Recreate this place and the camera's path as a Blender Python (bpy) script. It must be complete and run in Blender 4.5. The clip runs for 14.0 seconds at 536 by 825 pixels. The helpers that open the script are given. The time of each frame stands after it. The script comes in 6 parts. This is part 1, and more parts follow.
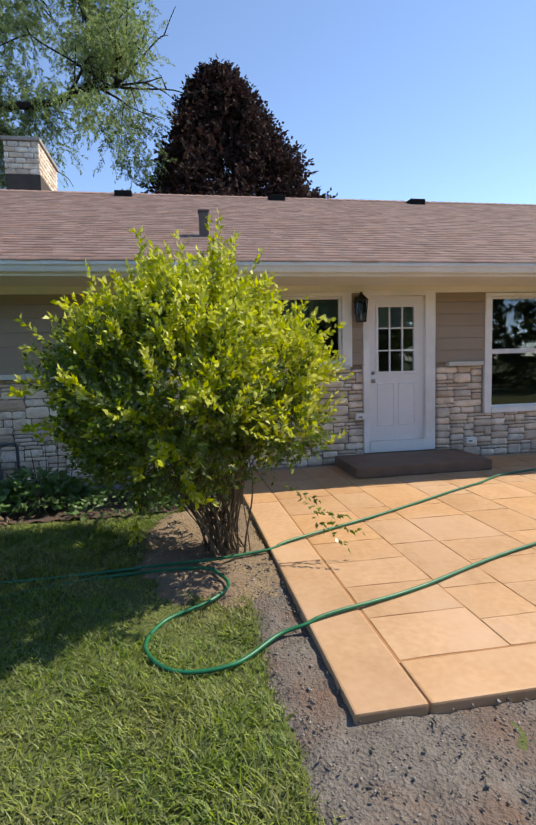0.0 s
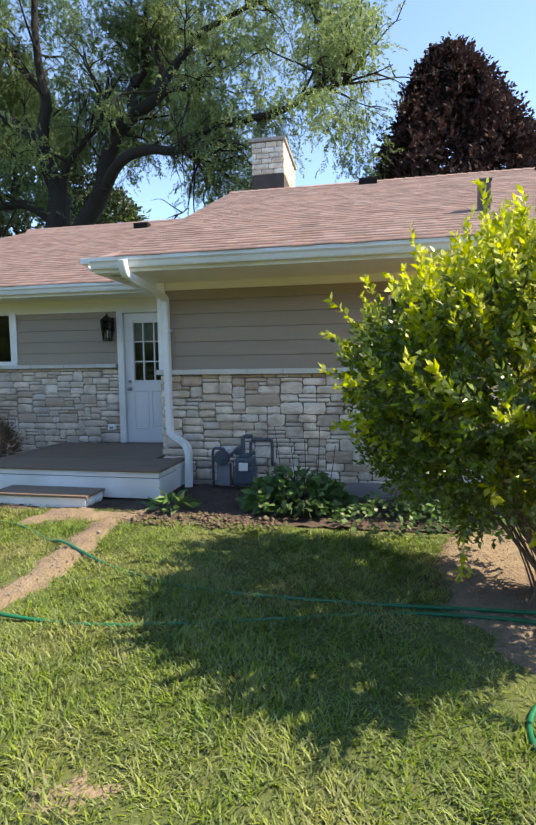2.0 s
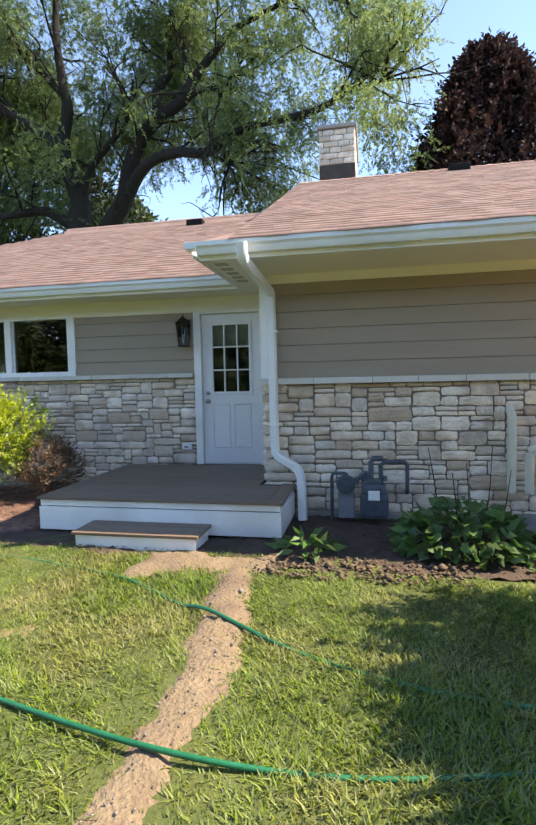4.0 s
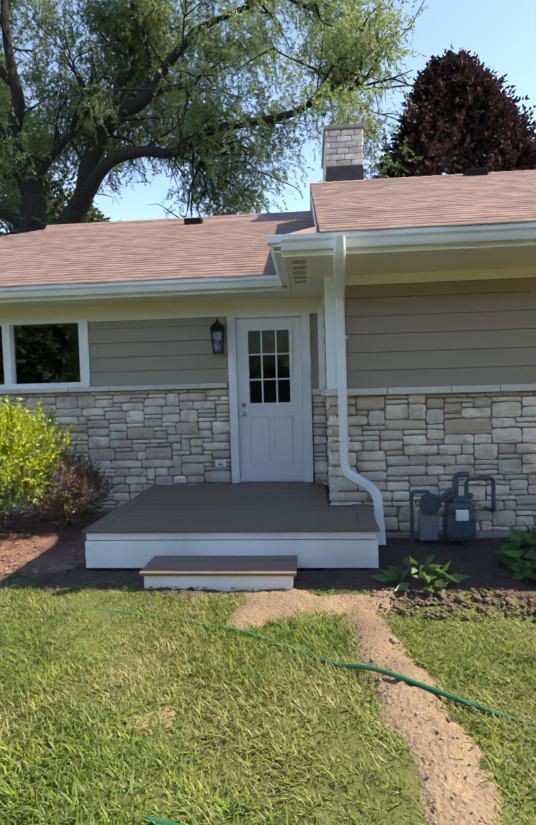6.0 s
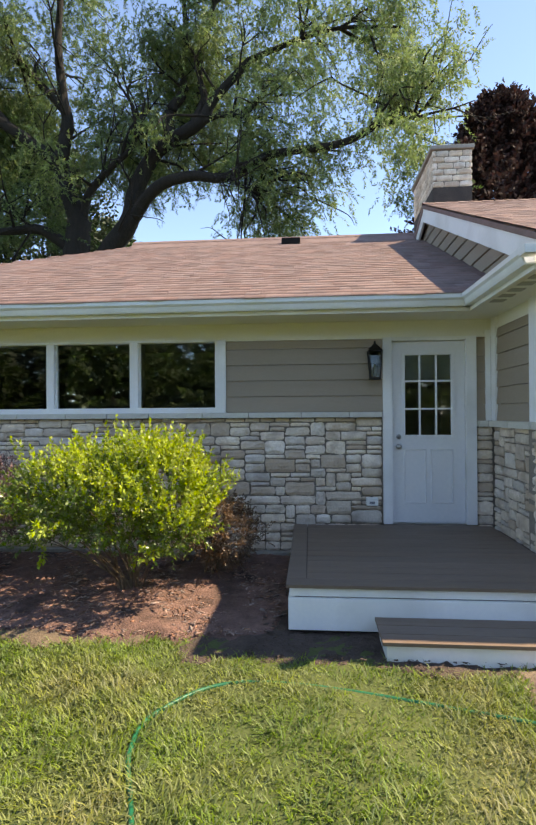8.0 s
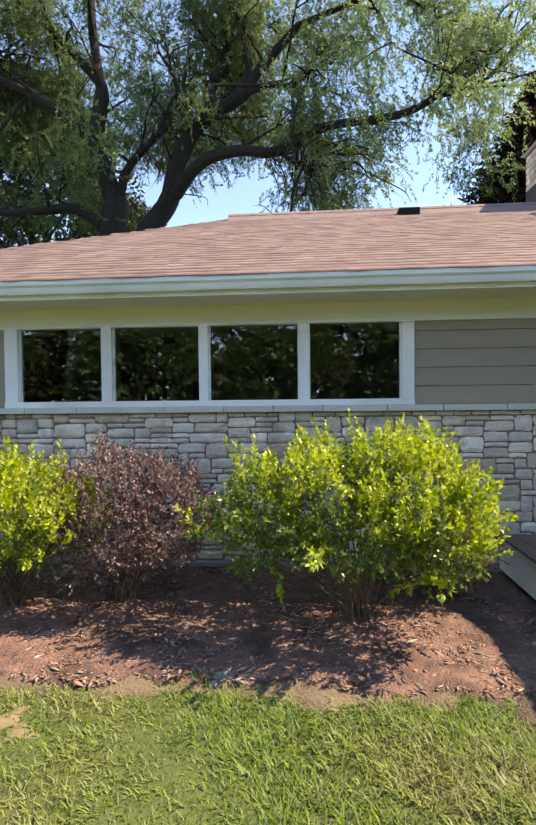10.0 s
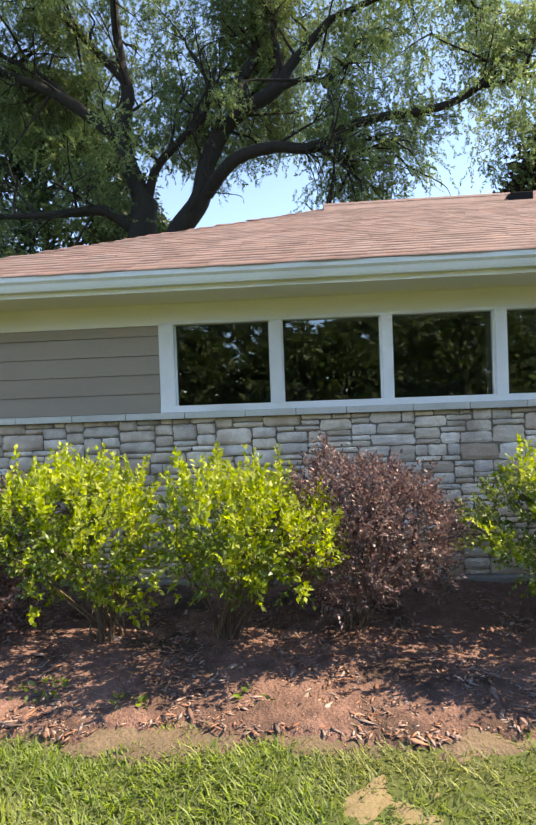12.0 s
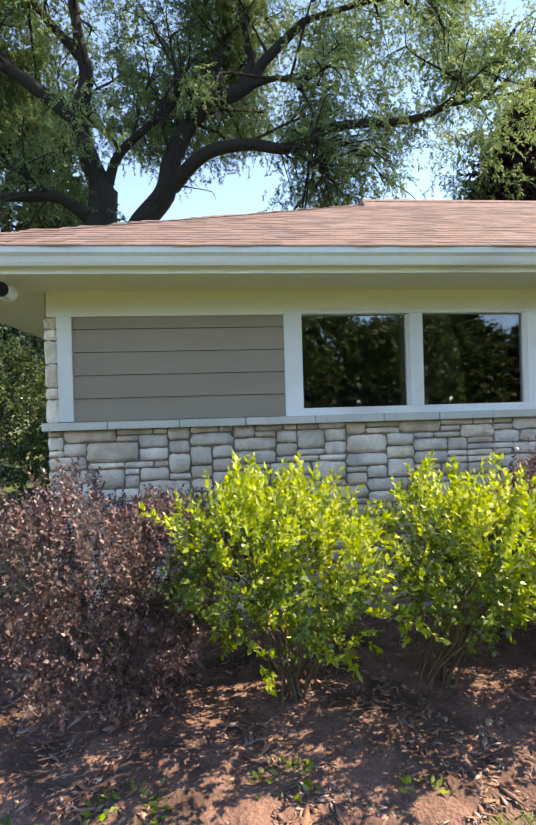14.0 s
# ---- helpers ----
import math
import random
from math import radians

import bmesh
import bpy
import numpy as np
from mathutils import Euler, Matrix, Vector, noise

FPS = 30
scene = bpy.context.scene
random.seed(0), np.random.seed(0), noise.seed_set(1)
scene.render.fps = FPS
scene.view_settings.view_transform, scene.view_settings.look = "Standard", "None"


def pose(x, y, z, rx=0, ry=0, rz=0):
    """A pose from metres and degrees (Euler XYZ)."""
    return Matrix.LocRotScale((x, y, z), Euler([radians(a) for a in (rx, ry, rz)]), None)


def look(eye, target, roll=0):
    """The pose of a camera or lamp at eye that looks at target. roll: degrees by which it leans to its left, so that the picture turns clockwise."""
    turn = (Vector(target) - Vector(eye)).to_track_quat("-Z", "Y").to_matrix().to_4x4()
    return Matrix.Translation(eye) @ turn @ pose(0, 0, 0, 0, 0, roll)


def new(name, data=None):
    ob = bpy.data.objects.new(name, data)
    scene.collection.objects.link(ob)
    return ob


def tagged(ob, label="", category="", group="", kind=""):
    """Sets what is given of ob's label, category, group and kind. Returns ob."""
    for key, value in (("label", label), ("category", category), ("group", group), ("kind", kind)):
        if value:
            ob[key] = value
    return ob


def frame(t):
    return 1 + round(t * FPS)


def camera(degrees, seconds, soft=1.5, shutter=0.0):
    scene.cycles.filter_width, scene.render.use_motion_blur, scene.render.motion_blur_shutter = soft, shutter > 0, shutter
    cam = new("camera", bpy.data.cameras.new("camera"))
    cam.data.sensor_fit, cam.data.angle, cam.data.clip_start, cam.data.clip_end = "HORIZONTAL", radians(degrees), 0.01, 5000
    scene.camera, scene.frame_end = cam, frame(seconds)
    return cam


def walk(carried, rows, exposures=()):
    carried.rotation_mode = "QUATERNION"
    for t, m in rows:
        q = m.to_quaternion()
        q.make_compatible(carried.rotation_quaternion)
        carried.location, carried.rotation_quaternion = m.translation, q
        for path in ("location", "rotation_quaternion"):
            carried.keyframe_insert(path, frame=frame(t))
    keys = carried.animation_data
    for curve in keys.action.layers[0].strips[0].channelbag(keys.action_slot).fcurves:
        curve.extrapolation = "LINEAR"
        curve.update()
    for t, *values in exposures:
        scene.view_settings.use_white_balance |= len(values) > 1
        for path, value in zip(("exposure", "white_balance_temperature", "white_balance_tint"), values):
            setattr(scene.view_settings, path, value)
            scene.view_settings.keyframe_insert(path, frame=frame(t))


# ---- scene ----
cam = camera(55.2, 14.0, soft=2.2)
PATH = [
    (0, (-0.22, 0.62, 1.669), (0.121, 2.581, 1.477), -1.6),
    (0.5, (-0.322, 0.7, 1.65), (-0.246, 2.69, 1.472), -0.7),
    (1, (-0.492, 0.962, 1.599), (-0.621, 2.95, 1.431), -0.4),
    (1.5, (-0.752, 1.191, 1.594), (-1.036, 3.162, 1.415), -0.8),
    (2, (-1.107, 1.358, 1.601), (-1.489, 3.314, 1.433), -0.7),
    (2.5, (-1.360, 1.664, 1.602), (-1.770, 3.617, 1.460), -1.1),
    (3, (-1.678, 1.857, 1.590), (-2.062, 3.816, 1.467), -1.4),
    (3.5, (-2.175, 2.006, 1.591), (-2.557, 3.966, 1.478), -1.2),
    (3.7, (-2.377, 2.084, 1.583), (-2.772, 4.041, 1.464), -1.2),
    (5.8, (-3.782, 2.536, 1.654), (-3.968, 4.523, 1.524), -1.5),
    (6, (-3.979, 2.561, 1.652), (-4.137, 4.552, 1.552), -1.6),
    (6.5, (-4.438, 2.669, 1.661), (-4.55, 4.665, 1.611), -1.1),
    (7, (-4.866, 2.865, 1.695), (-4.961, 4.862, 1.694), -0.4),
    (7.5, (-5.319, 2.93, 1.707), (-5.435, 4.926, 1.733), -0.5),
    (8, (-5.759, 3.055, 1.698), (-5.922, 5.049, 1.704), -0.4),
    (8.2, (-5.98, 3.169, 1.705), (-6.144, 5.162, 1.696), -0.2),
    (10.3, (-7.978, 3.803, 1.764), (-8.143, 5.795, 1.717), -0.7),
    (10.5, (-8.146, 3.849, 1.76), (-8.325, 5.84, 1.712), -0.9),
    (11, (-8.624, 3.997, 1.771), (-8.812, 5.988, 1.74), -1.2),
    (11.5, (-9.114, 4.065, 1.757), (-9.286, 6.058, 1.727), -1.6),
    (12, (-9.572, 4.142, 1.754), (-9.703, 6.137, 1.724), -2.1),
    (12.5, (-10.047, 4.288, 1.793), (-10.111, 6.287, 1.776), -2.0),
    (13, (-10.52, 4.383, 1.779), (-10.495, 6.383, 1.777), -2.1),
    (13.5, (-10.968, 4.56, 1.752), (-10.86, 6.557, 1.741), -2.0),
    (14, (-11.389, 4.772, 1.784), (-11.205, 6.764, 1.767), -1.6),
]
walk(cam, [(t, look(eye, target, roll)) for t, eye, target, roll in PATH],
     [(0.0, 1.4, 7500, 9), (0.5, 1.6, 7600, 9), (1.0, 1.92, 7700, 9), (1.5, 2.03, 7800, 9), (3.5, 2.32, 8200, 10), (6.0, 2.12, 8500, 11), (8.2, 2.06, 8700, 11), (10.5, 2.24, 8700, 12), (13.0, 2.28, 8700, 11), (14.0, 2.4, 8700, 11)])

# ---- light ----
SUN = Vector((2.28, 0.34, 2.75)).normalized()
world = bpy.data.worlds.new("sky")
scene.world = world
world.use_nodes = True
sky = world.node_tree.nodes.new("ShaderNodeTexSky")
sky.sky_type, sky.sun_disc = "NISHITA", False
sky.sun_elevation = math.asin(SUN.z)
sky.sun_rotation = math.atan2(SUN.x, SUN.y)
sky.air_density, sky.dust_density, sky.ozone_density, sky.altitude = 1.0, 0.05, 4.0, 4000
back = world.node_tree.nodes["Background"]
back.inputs["Strength"].default_value = 0.132
world.node_tree.links.new(sky.outputs[0], back.inputs[0])
sun = new("sun", bpy.data.lights.new("sun", "SUN"))
sun.data.energy, sun.data.angle, sun.data.color = 2.6, radians(0.55), (1.0, 0.93, 0.82)
sun.rotation_euler = SUN.to_track_quat("Z", "Y").to_euler()


# ---- materials ----
def surf(name, a, b, scale=6.0, rough=0.7, bump=0.2, fine=60.0, metallic=0.0, vary=0.0, island=0.0, stretch=(1, 1, 1), spec=0.4, dirt=None, dirt_scale=1.2, trans=0.0, dist=0.01, tint=None):
    """Two colours mixed by coarse and fine noise, with relief, spread of tone from piece to piece, and stains."""
    m = bpy.data.materials.new(name)
    m.use_nodes = True
    t = m.node_tree
    n, l = t.nodes, t.links
    p = n["Principled BSDF"]
    co = n.new("ShaderNodeTexCoord")
    mp = n.new("ShaderNodeMapping")
    mp.inputs["Scale"].default_value = stretch
    l.new(co.outputs["Object"], mp.inputs[0])
    geo = n.new("ShaderNodeNewGeometry")
    l.new(geo.outputs["Position"], mp.inputs[0])
    n1 = n.new("ShaderNodeTexNoise")
    n1.inputs["Scale"].default_value, n1.inputs["Detail"].default_value = scale, 5
    n2 = n.new("ShaderNodeTexNoise")
    n2.inputs["Scale"].default_value, n2.inputs["Detail"].default_value = fine, 3
    l.new(mp.outputs[0], n1.inputs["Vector"])
    l.new(mp.outputs[0], n2.inputs["Vector"])
    add = n.new("ShaderNodeMath")
    add.operation = "MULTIPLY_ADD"
    add.inputs[1].default_value, add.inputs[2].default_value = 0.5, 0.0
    l.new(n2.outputs[0], add.inputs[0])
    half = n.new("ShaderNodeMath")
    half.operation = "MULTIPLY_ADD"
    half.inputs[1].default_value = 0.5
    l.new(n1.outputs[0], half.inputs[0])
    l.new(add.outputs[0], half.inputs[2])
    ramp = n.new("ShaderNodeMapRange")
    ramp.inputs["From Min"].default_value, ramp.inputs["From Max"].default_value = 0.34, 0.66
    l.new(half.outputs[0], ramp.inputs[0])
    fac = ramp.outputs[0]
    mix = n.new("ShaderNodeMix")
    mix.data_type = "RGBA"
    mix.inputs["A"].default_value, mix.inputs["B"].default_value = (*a, 1), (*b, 1)
    l.new(fac, mix.inputs["Factor"])
    colour = mix.outputs["Result"]
    if dirt:
        n3 = n.new("ShaderNodeTexNoise")
        n3.inputs["Scale"].default_value, n3.inputs["Detail"].default_value = dirt_scale, 6
        l.new(mp.outputs[0], n3.inputs["Vector"])
        r3 = n.new("ShaderNodeMapRange")
        r3.inputs["From Min"].default_value, r3.inputs["From Max"].default_value = 0.48, 0.68
        l.new(n3.outputs[0], r3.inputs[0])
        m3 = n.new("ShaderNodeMix")
        m3.data_type = "RGBA"
        m3.inputs["B"].default_value = (*dirt, 1)
        l.new(r3.outputs[0], m3.inputs["Factor"])
        l.new(colour, m3.inputs["A"])
        colour = m3.outputs["Result"]
    if vary or island:
        hsv = n.new("ShaderNodeHueSaturation")
        if vary:
            info = n.new("ShaderNodeObjectInfo")
            source = info.outputs["Random"]
        else:
            source = geo.outputs["Random Per Island"]
        rng = n.new("ShaderNodeMapRange")
        k = vary or island
        rng.inputs["To Min"].default_value, rng.inputs["To Max"].default_value = 1 - k, 1 + k
        l.new(source, rng.inputs[0])
        l.new(rng.outputs[0], hsv.inputs["Value"])
        tw = n.new("ShaderNodeMath")
        tw.operation = "MULTIPLY_ADD"
        tw.inputs[1].default_value, tw.inputs[2].default_value = 7.31, 0.0
        l.new(source, tw.inputs[0])
        fr = n.new("ShaderNodeMath")
        fr.operation = "FRACT"
        l.new(tw.outputs[0], fr.inputs[0])
        sat = n.new("ShaderNodeMapRange")
        sat.inputs["To Min"].default_value, sat.inputs["To Max"].default_value = 1 - k, 1 + k
        l.new(fr.outputs[0], sat.inputs[0])
        l.new(sat.outputs[0], hsv.inputs["Saturation"])
        l.new(colour, hsv.inputs["Color"])
        colour = hsv.outputs[0]
        if tint:
            t2 = n.new("ShaderNodeMath")
            t2.operation = "MULTIPLY"
            t2.inputs[1].default_value = 23.7
            l.new(source, t2.inputs[0])
            f2 = n.new("ShaderNodeMath")
            f2.operation = "FRACT"
            l.new(t2.outputs[0], f2.inputs[0])
            r2 = n.new("ShaderNodeMapRange")
            r2.inputs["From Min"].default_value, r2.inputs["From Max"].default_value = 0.62, 1.0
            r2.inputs["To Max"].default_value = 0.75
            l.new(f2.outputs[0], r2.inputs[0])
            m2 = n.new("ShaderNodeMix")
            m2.data_type = "RGBA"
            m2.inputs["B"].default_value = (*tint, 1)
            l.new(r2.outputs[0], m2.inputs["Factor"])
            l.new(colour, m2.inputs["A"])
            colour = m2.outputs["Result"]
    l.new(colour, p.inputs["Base Color"])
    p.inputs["Roughness"].default_value = rough
    p.inputs["Metallic"].default_value = metallic
    p.inputs["Specular IOR Level"].default_value = spec
    if bump:
        bp = n.new("ShaderNodeBump")
        bp.inputs["Strength"].default_value, bp.inputs["Distance"].default_value = bump, dist
        l.new(half.outputs[0], bp.inputs["Height"])
        l.new(bp.outputs[0], p.inputs["Normal"])
    if trans:
        tr = n.new("ShaderNodeBsdfTranslucent")
        l.new(colour, tr.inputs[0])
        ms = n.new("ShaderNodeMixShader")
        ms.inputs[0].default_value = trans
        l.new(p.outputs[0], ms.inputs[1])
        l.new(tr.outputs[0], ms.inputs[2])
        l.new(ms.outputs[0], n["Material Output"].inputs[0])
    return m


def glass_material():
    m = bpy.data.materials.new("window_glass")
    m.use_nodes = True
    n, l = m.node_tree.nodes, m.node_tree.links
    g = n.new("ShaderNodeBsdfGlossy")
    g.inputs["Roughness"].default_value = 0.015
    tr = n.new("ShaderNodeBsdfTransparent")
    tr.inputs[0].default_value = (0.8, 0.84, 0.82, 1)
    fr = n.new("ShaderNodeFresnel")
    fr.inputs[0].default_value = 2.25
    nz = n.new("ShaderNodeTexNoise")
    nz.inputs["Scale"].default_value = 1.3
    bp = n.new("ShaderNodeBump")
    bp.inputs["Strength"].default_value, bp.inputs["Distance"].default_value = 0.05, 0.02
    l.new(nz.outputs[0], bp.inputs["Height"])
    l.new(bp.outputs[0], g.inputs["Normal"])
    mx = n.new("ShaderNodeMixShader")
    l.new(fr.outputs[0], mx.inputs[0])
    l.new(tr.outputs[0], mx.inputs[1])
    l.new(g.outputs[0], mx.inputs[2])
    l.new(mx.outputs[0], n["Material Output"].inputs[0])
    return m


GLASS = glass_material()
WHITE = surf("white_trim_paint", (0.78, 0.79, 0.79), (0.84, 0.84, 0.82), 3, 0.5, 0.05, 40, dirt=(0.66, 0.66, 0.63))
DOOR = surf("white_door_paint", (0.72, 0.73, 0.74), (0.78, 0.78, 0.78), 2, 0.4, 0.03, 30)
GUTTER = surf("white_gutter_enamel", (0.68, 0.70, 0.69), (0.76, 0.77, 0.75), 3, 0.35, 0.03, 30, dirt=(0.62, 0.63, 0.6))
SOFFIT = surf("cream_soffit_paint", (0.76, 0.74, 0.66), (0.80, 0.78, 0.70), 2, 0.6, 0.05, 40)
SIDING = surf("taupe_siding_paint", (0.29, 0.23, 0.172), (0.335, 0.27, 0.205), 3, 0.6, 0.15, 50, vary=0.05, stretch=(0.4, 0.4, 3))
STONE = surf("limestone", (0.64, 0.525, 0.42), (0.83, 0.725, 0.605), 7, 0.85, 0.7, 45, vary=0.2, dirt=(0.50, 0.40, 0.32), dirt_scale=4.5, dist=0.02, tint=(0.45, 0.32, 0.22))
CAP = surf("cut_limestone", (0.52, 0.50, 0.44), (0.62, 0.60, 0.54), 5, 0.8, 0.3, 60, vary=0.06)
MORTAR = surf("brown_mortar", (0.22, 0.185, 0.15), (0.30, 0.255, 0.21), 12, 0.95, 0.5, 90)
CONCRETE = surf("old_concrete", (0.24, 0.22, 0.20), (0.34, 0.32, 0.29), 4, 0.9, 0.4, 50)
SHINGLE = surf("brown_asphalt_shingle", (0.185, 0.124, 0.109), (0.272, 0.188, 0.168), 5, 0.92, 0.6, 120, island=0.13, spec=0.25)
UNDERLAY = surf("dark_roof_edge", (0.05, 0.04, 0.035), (0.08, 0.065, 0.055), 5, 0.9, 0.2)
DECK = surf("brown_composite_board", (0.145, 0.102, 0.075), (0.195, 0.142, 0.107), 4, 0.6, 0.25, 50, vary=0.07, stretch=(0.3, 3, 3))
BLACK = surf("black_metal", (0.012, 0.011, 0.01), (0.025, 0.022, 0.02), 10, 0.4, 0.1, metallic=0.6)
STEEL = surf("brushed_nickel", (0.35, 0.34, 0.32), (0.45, 0.44, 0.42), 20, 0.3, 0.02, metallic=1.0)
GREY = surf("grey_meter_enamel", (0.17, 0.18, 0.20), (0.24, 0.25, 0.27), 8, 0.5, 0.1)
METER = surf("blue_grey_meter_enamel", (0.045, 0.06, 0.078), (0.085, 0.105, 0.13), 8, 0.45, 0.1)
WELL = surf("grey_well_plastic", (0.12, 0.12, 0.135), (0.17, 0.17, 0.185), 4, 0.35, 0.1)
FLUE = surf("brown_flue_paint", (0.12, 0.085, 0.07), (0.17, 0.125, 0.105), 6, 0.6, 0.1)
VENT = surf("dark_vent_plastic", (0.012, 0.011, 0.010), (0.02, 0.018, 0.017), 8, 0.85, 0.1, spec=0.1)
PVC = surf("cream_pipe", (0.55, 0.52, 0.42), (0.62, 0.59, 0.50), 5, 0.5, 0.05)
PATIO = surf("tan_stamped_concrete", (0.37, 0.215, 0.11), (0.47, 0.295, 0.165), 2.2, 0.62, 0.35, 22, vary=0.07, dirt=(0.44, 0.28, 0.17), dirt_scale=1.6)
JOINT = surf("brown_patio_joint", (0.25, 0.12, 0.05), (0.34, 0.18, 0.08), 6, 0.85, 0.3)
STEP = surf("brown_stained_concrete", (0.13, 0.08, 0.055), (0.19, 0.12, 0.085), 4, 0.6, 0.25, 40)
HOSE = surf("green_hose_rubber", (0.004, 0.10, 0.045), (0.008, 0.15, 0.07), 10, 0.4, 0.05)
LAWN = surf("lawn_soil", (0.05, 0.07, 0.017), (0.095, 0.108, 0.034), 3.0, 0.95, 0.6, 40, dirt=(0.06, 0.08, 0.02), dirt_scale=0.7, dist=0.03)
BLADE = surf("grass_blade", (0.095, 0.17, 0.024), (0.22, 0.285, 0.062), 2.2, 0.6, 0, 9, island=0.3, trans=0.35, dirt=(0.27, 0.27, 0.10), dirt_scale=1.3)
SOIL = surf("pale_garden_soil", (0.15, 0.108, 0.07), (0.255, 0.195, 0.13), 5, 0.95, 0.9, 45, dirt=(0.14, 0.10, 0.075), dirt_scale=2.5, dist=0.04)
EARTH = surf("trodden_earth", (0.095, 0.068, 0.045), (0.17, 0.125, 0.085), 6, 0.95, 0.8, 50, dirt=(0.10, 0.075, 0.05), dirt_scale=2.2, dist=0.03)
STRAW = surf("dry_straw_patch", (0.15, 0.115, 0.06), (0.23, 0.18, 0.10), 9, 0.95, 0.6, 60, dist=0.02)
LOUVRE = surf("shaded_vent_louvre", (0.36, 0.34, 0.29), (0.42, 0.40, 0.34), 8, 0.7, 0.1)
GRAVEL = surf("grey_gravelly_soil", (0.085, 0.076, 0.07), (0.17, 0.153, 0.14), 9, 0.95, 0.9, 60, dirt=(0.13, 0.085, 0.065), dirt_scale=2.0, dist=0.04)
MULCH = surf("red_brown_mulch", (0.10, 0.054, 0.044), (0.235, 0.135, 0.108), 9, 0.95, 0.9, 55, dirt=(0.055, 0.033, 0.026), dirt_scale=3.0, dist=0.04)
# Damp mulch with the shade round the porch put into its darker colour.
DARKBED = surf("damp_shaded_mulch", (0.055, 0.038, 0.03), (0.10, 0.07, 0.055), 9, 0.95, 0.9, 55, dist=0.04)
CHIP = surf("bark_chip", (0.15, 0.085, 0.066), (0.36, 0.235, 0.19), 4, 0.9, 0.3, 40, island=0.45)
CLOD = surf("grey_pebble", (0.10, 0.09, 0.08), (0.26, 0.235, 0.21), 4, 0.9, 0.3, 40, island=0.4)
ROCK = surf("pale_rock", (0.11, 0.10, 0.085), (0.20, 0.18, 0.155), 8, 0.9, 0.6)
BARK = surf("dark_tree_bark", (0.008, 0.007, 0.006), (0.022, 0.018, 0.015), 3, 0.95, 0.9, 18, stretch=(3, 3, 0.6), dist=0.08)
TWIG = surf("brown_twig", (0.10, 0.07, 0.045), (0.18, 0.13, 0.085), 12, 0.9, 0.4)
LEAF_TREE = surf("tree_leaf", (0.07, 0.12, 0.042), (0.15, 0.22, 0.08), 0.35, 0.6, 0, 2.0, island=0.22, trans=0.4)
LEAF_TREE_SUNLIT = surf("sunlit_tree_leaf", (0.16, 0.23, 0.075), (0.27, 0.35, 0.13), 0.35, 0.6, 0, 2.0, island=0.2, trans=0.45)
LEAF_DARK = surf("conifer_leaf", (0.012, 0.026, 0.012), (0.03, 0.055, 0.024), 0.4, 0.6, 0, 2.0, island=0.35, trans=0.2)
LEAF_PURPLE = surf("purple_maple_leaf", (0.022, 0.014, 0.015), (0.062, 0.034, 0.031), 0.4, 0.75, 0, 2.0, island=0.4, spec=0.15, trans=0.22)
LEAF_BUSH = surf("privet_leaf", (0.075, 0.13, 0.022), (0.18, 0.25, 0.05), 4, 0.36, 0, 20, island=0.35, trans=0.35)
LEAF_GOLD = surf("young_sunlit_privet_leaf", (0.27, 0.37, 0.022), (0.46, 0.52, 0.06), 4, 0.45, 0, 20, island=0.22, trans=0.45)
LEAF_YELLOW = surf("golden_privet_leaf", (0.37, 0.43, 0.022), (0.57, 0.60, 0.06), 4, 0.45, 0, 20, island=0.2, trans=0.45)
LEAF_RED = surf("barberry_leaf", (0.11, 0.07, 0.074), (0.28, 0.19, 0.185), 4, 0.45, 0, 20, island=0.45, trans=0.3)
LEAF_BRONZE = surf("bronze_barberry_leaf", (0.11, 0.07, 0.045), (0.27, 0.18, 0.12), 4, 0.45, 0, 20, island=0.45, trans=0.3)
LEAF_LOW = surf("hydrangea_leaf", (0.07, 0.145, 0.045), (0.14, 0.24, 0.085), 4, 0.5, 0, 20, island=0.25, trans=0.35)
LEAF_FAR = surf("far_leaf", (0.035, 0.062, 0.022), (0.085, 0.125, 0.04), 0.4, 0.6, 0, 2.0, island=0.4, trans=0.35)
# Dark for plaster: the dimness of the unlit rooms is in the colour.
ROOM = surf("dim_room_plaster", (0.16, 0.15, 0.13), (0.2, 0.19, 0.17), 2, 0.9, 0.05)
SHADE = surf("pale_green_shade", (0.40, 0.43, 0.36), (0.48, 0.50, 0.43), 2, 0.8, 0.1, 30, stretch=(1, 1, 8))
BLIND = surf("white_blind", (0.76, 0.77, 0.74), (0.82, 0.82, 0.79), 2, 0.6, 0.05)


# ---- mesh helpers ----
def box(bm, x0, x1, y0, y1, z0, z1, bevel=0.0):
    """A box, with its edges rounded off if bevel is given."""
    m = Matrix.LocRotScale(((x0 + x1) / 2, (y0 + y1) / 2, (z0 + z1) / 2), None, (x1 - x0, y1 - y0, z1 - z0))
    made = bmesh.ops.create_cube(bm, size=1, matrix=m)["verts"]
    if bevel:
        edges = list({e for v in made for e in v.link_edges})
        bmesh.ops.bevel(bm, geom=edges, offset=bevel, segments=2, affect="EDGES", profile=0.6)
    return made


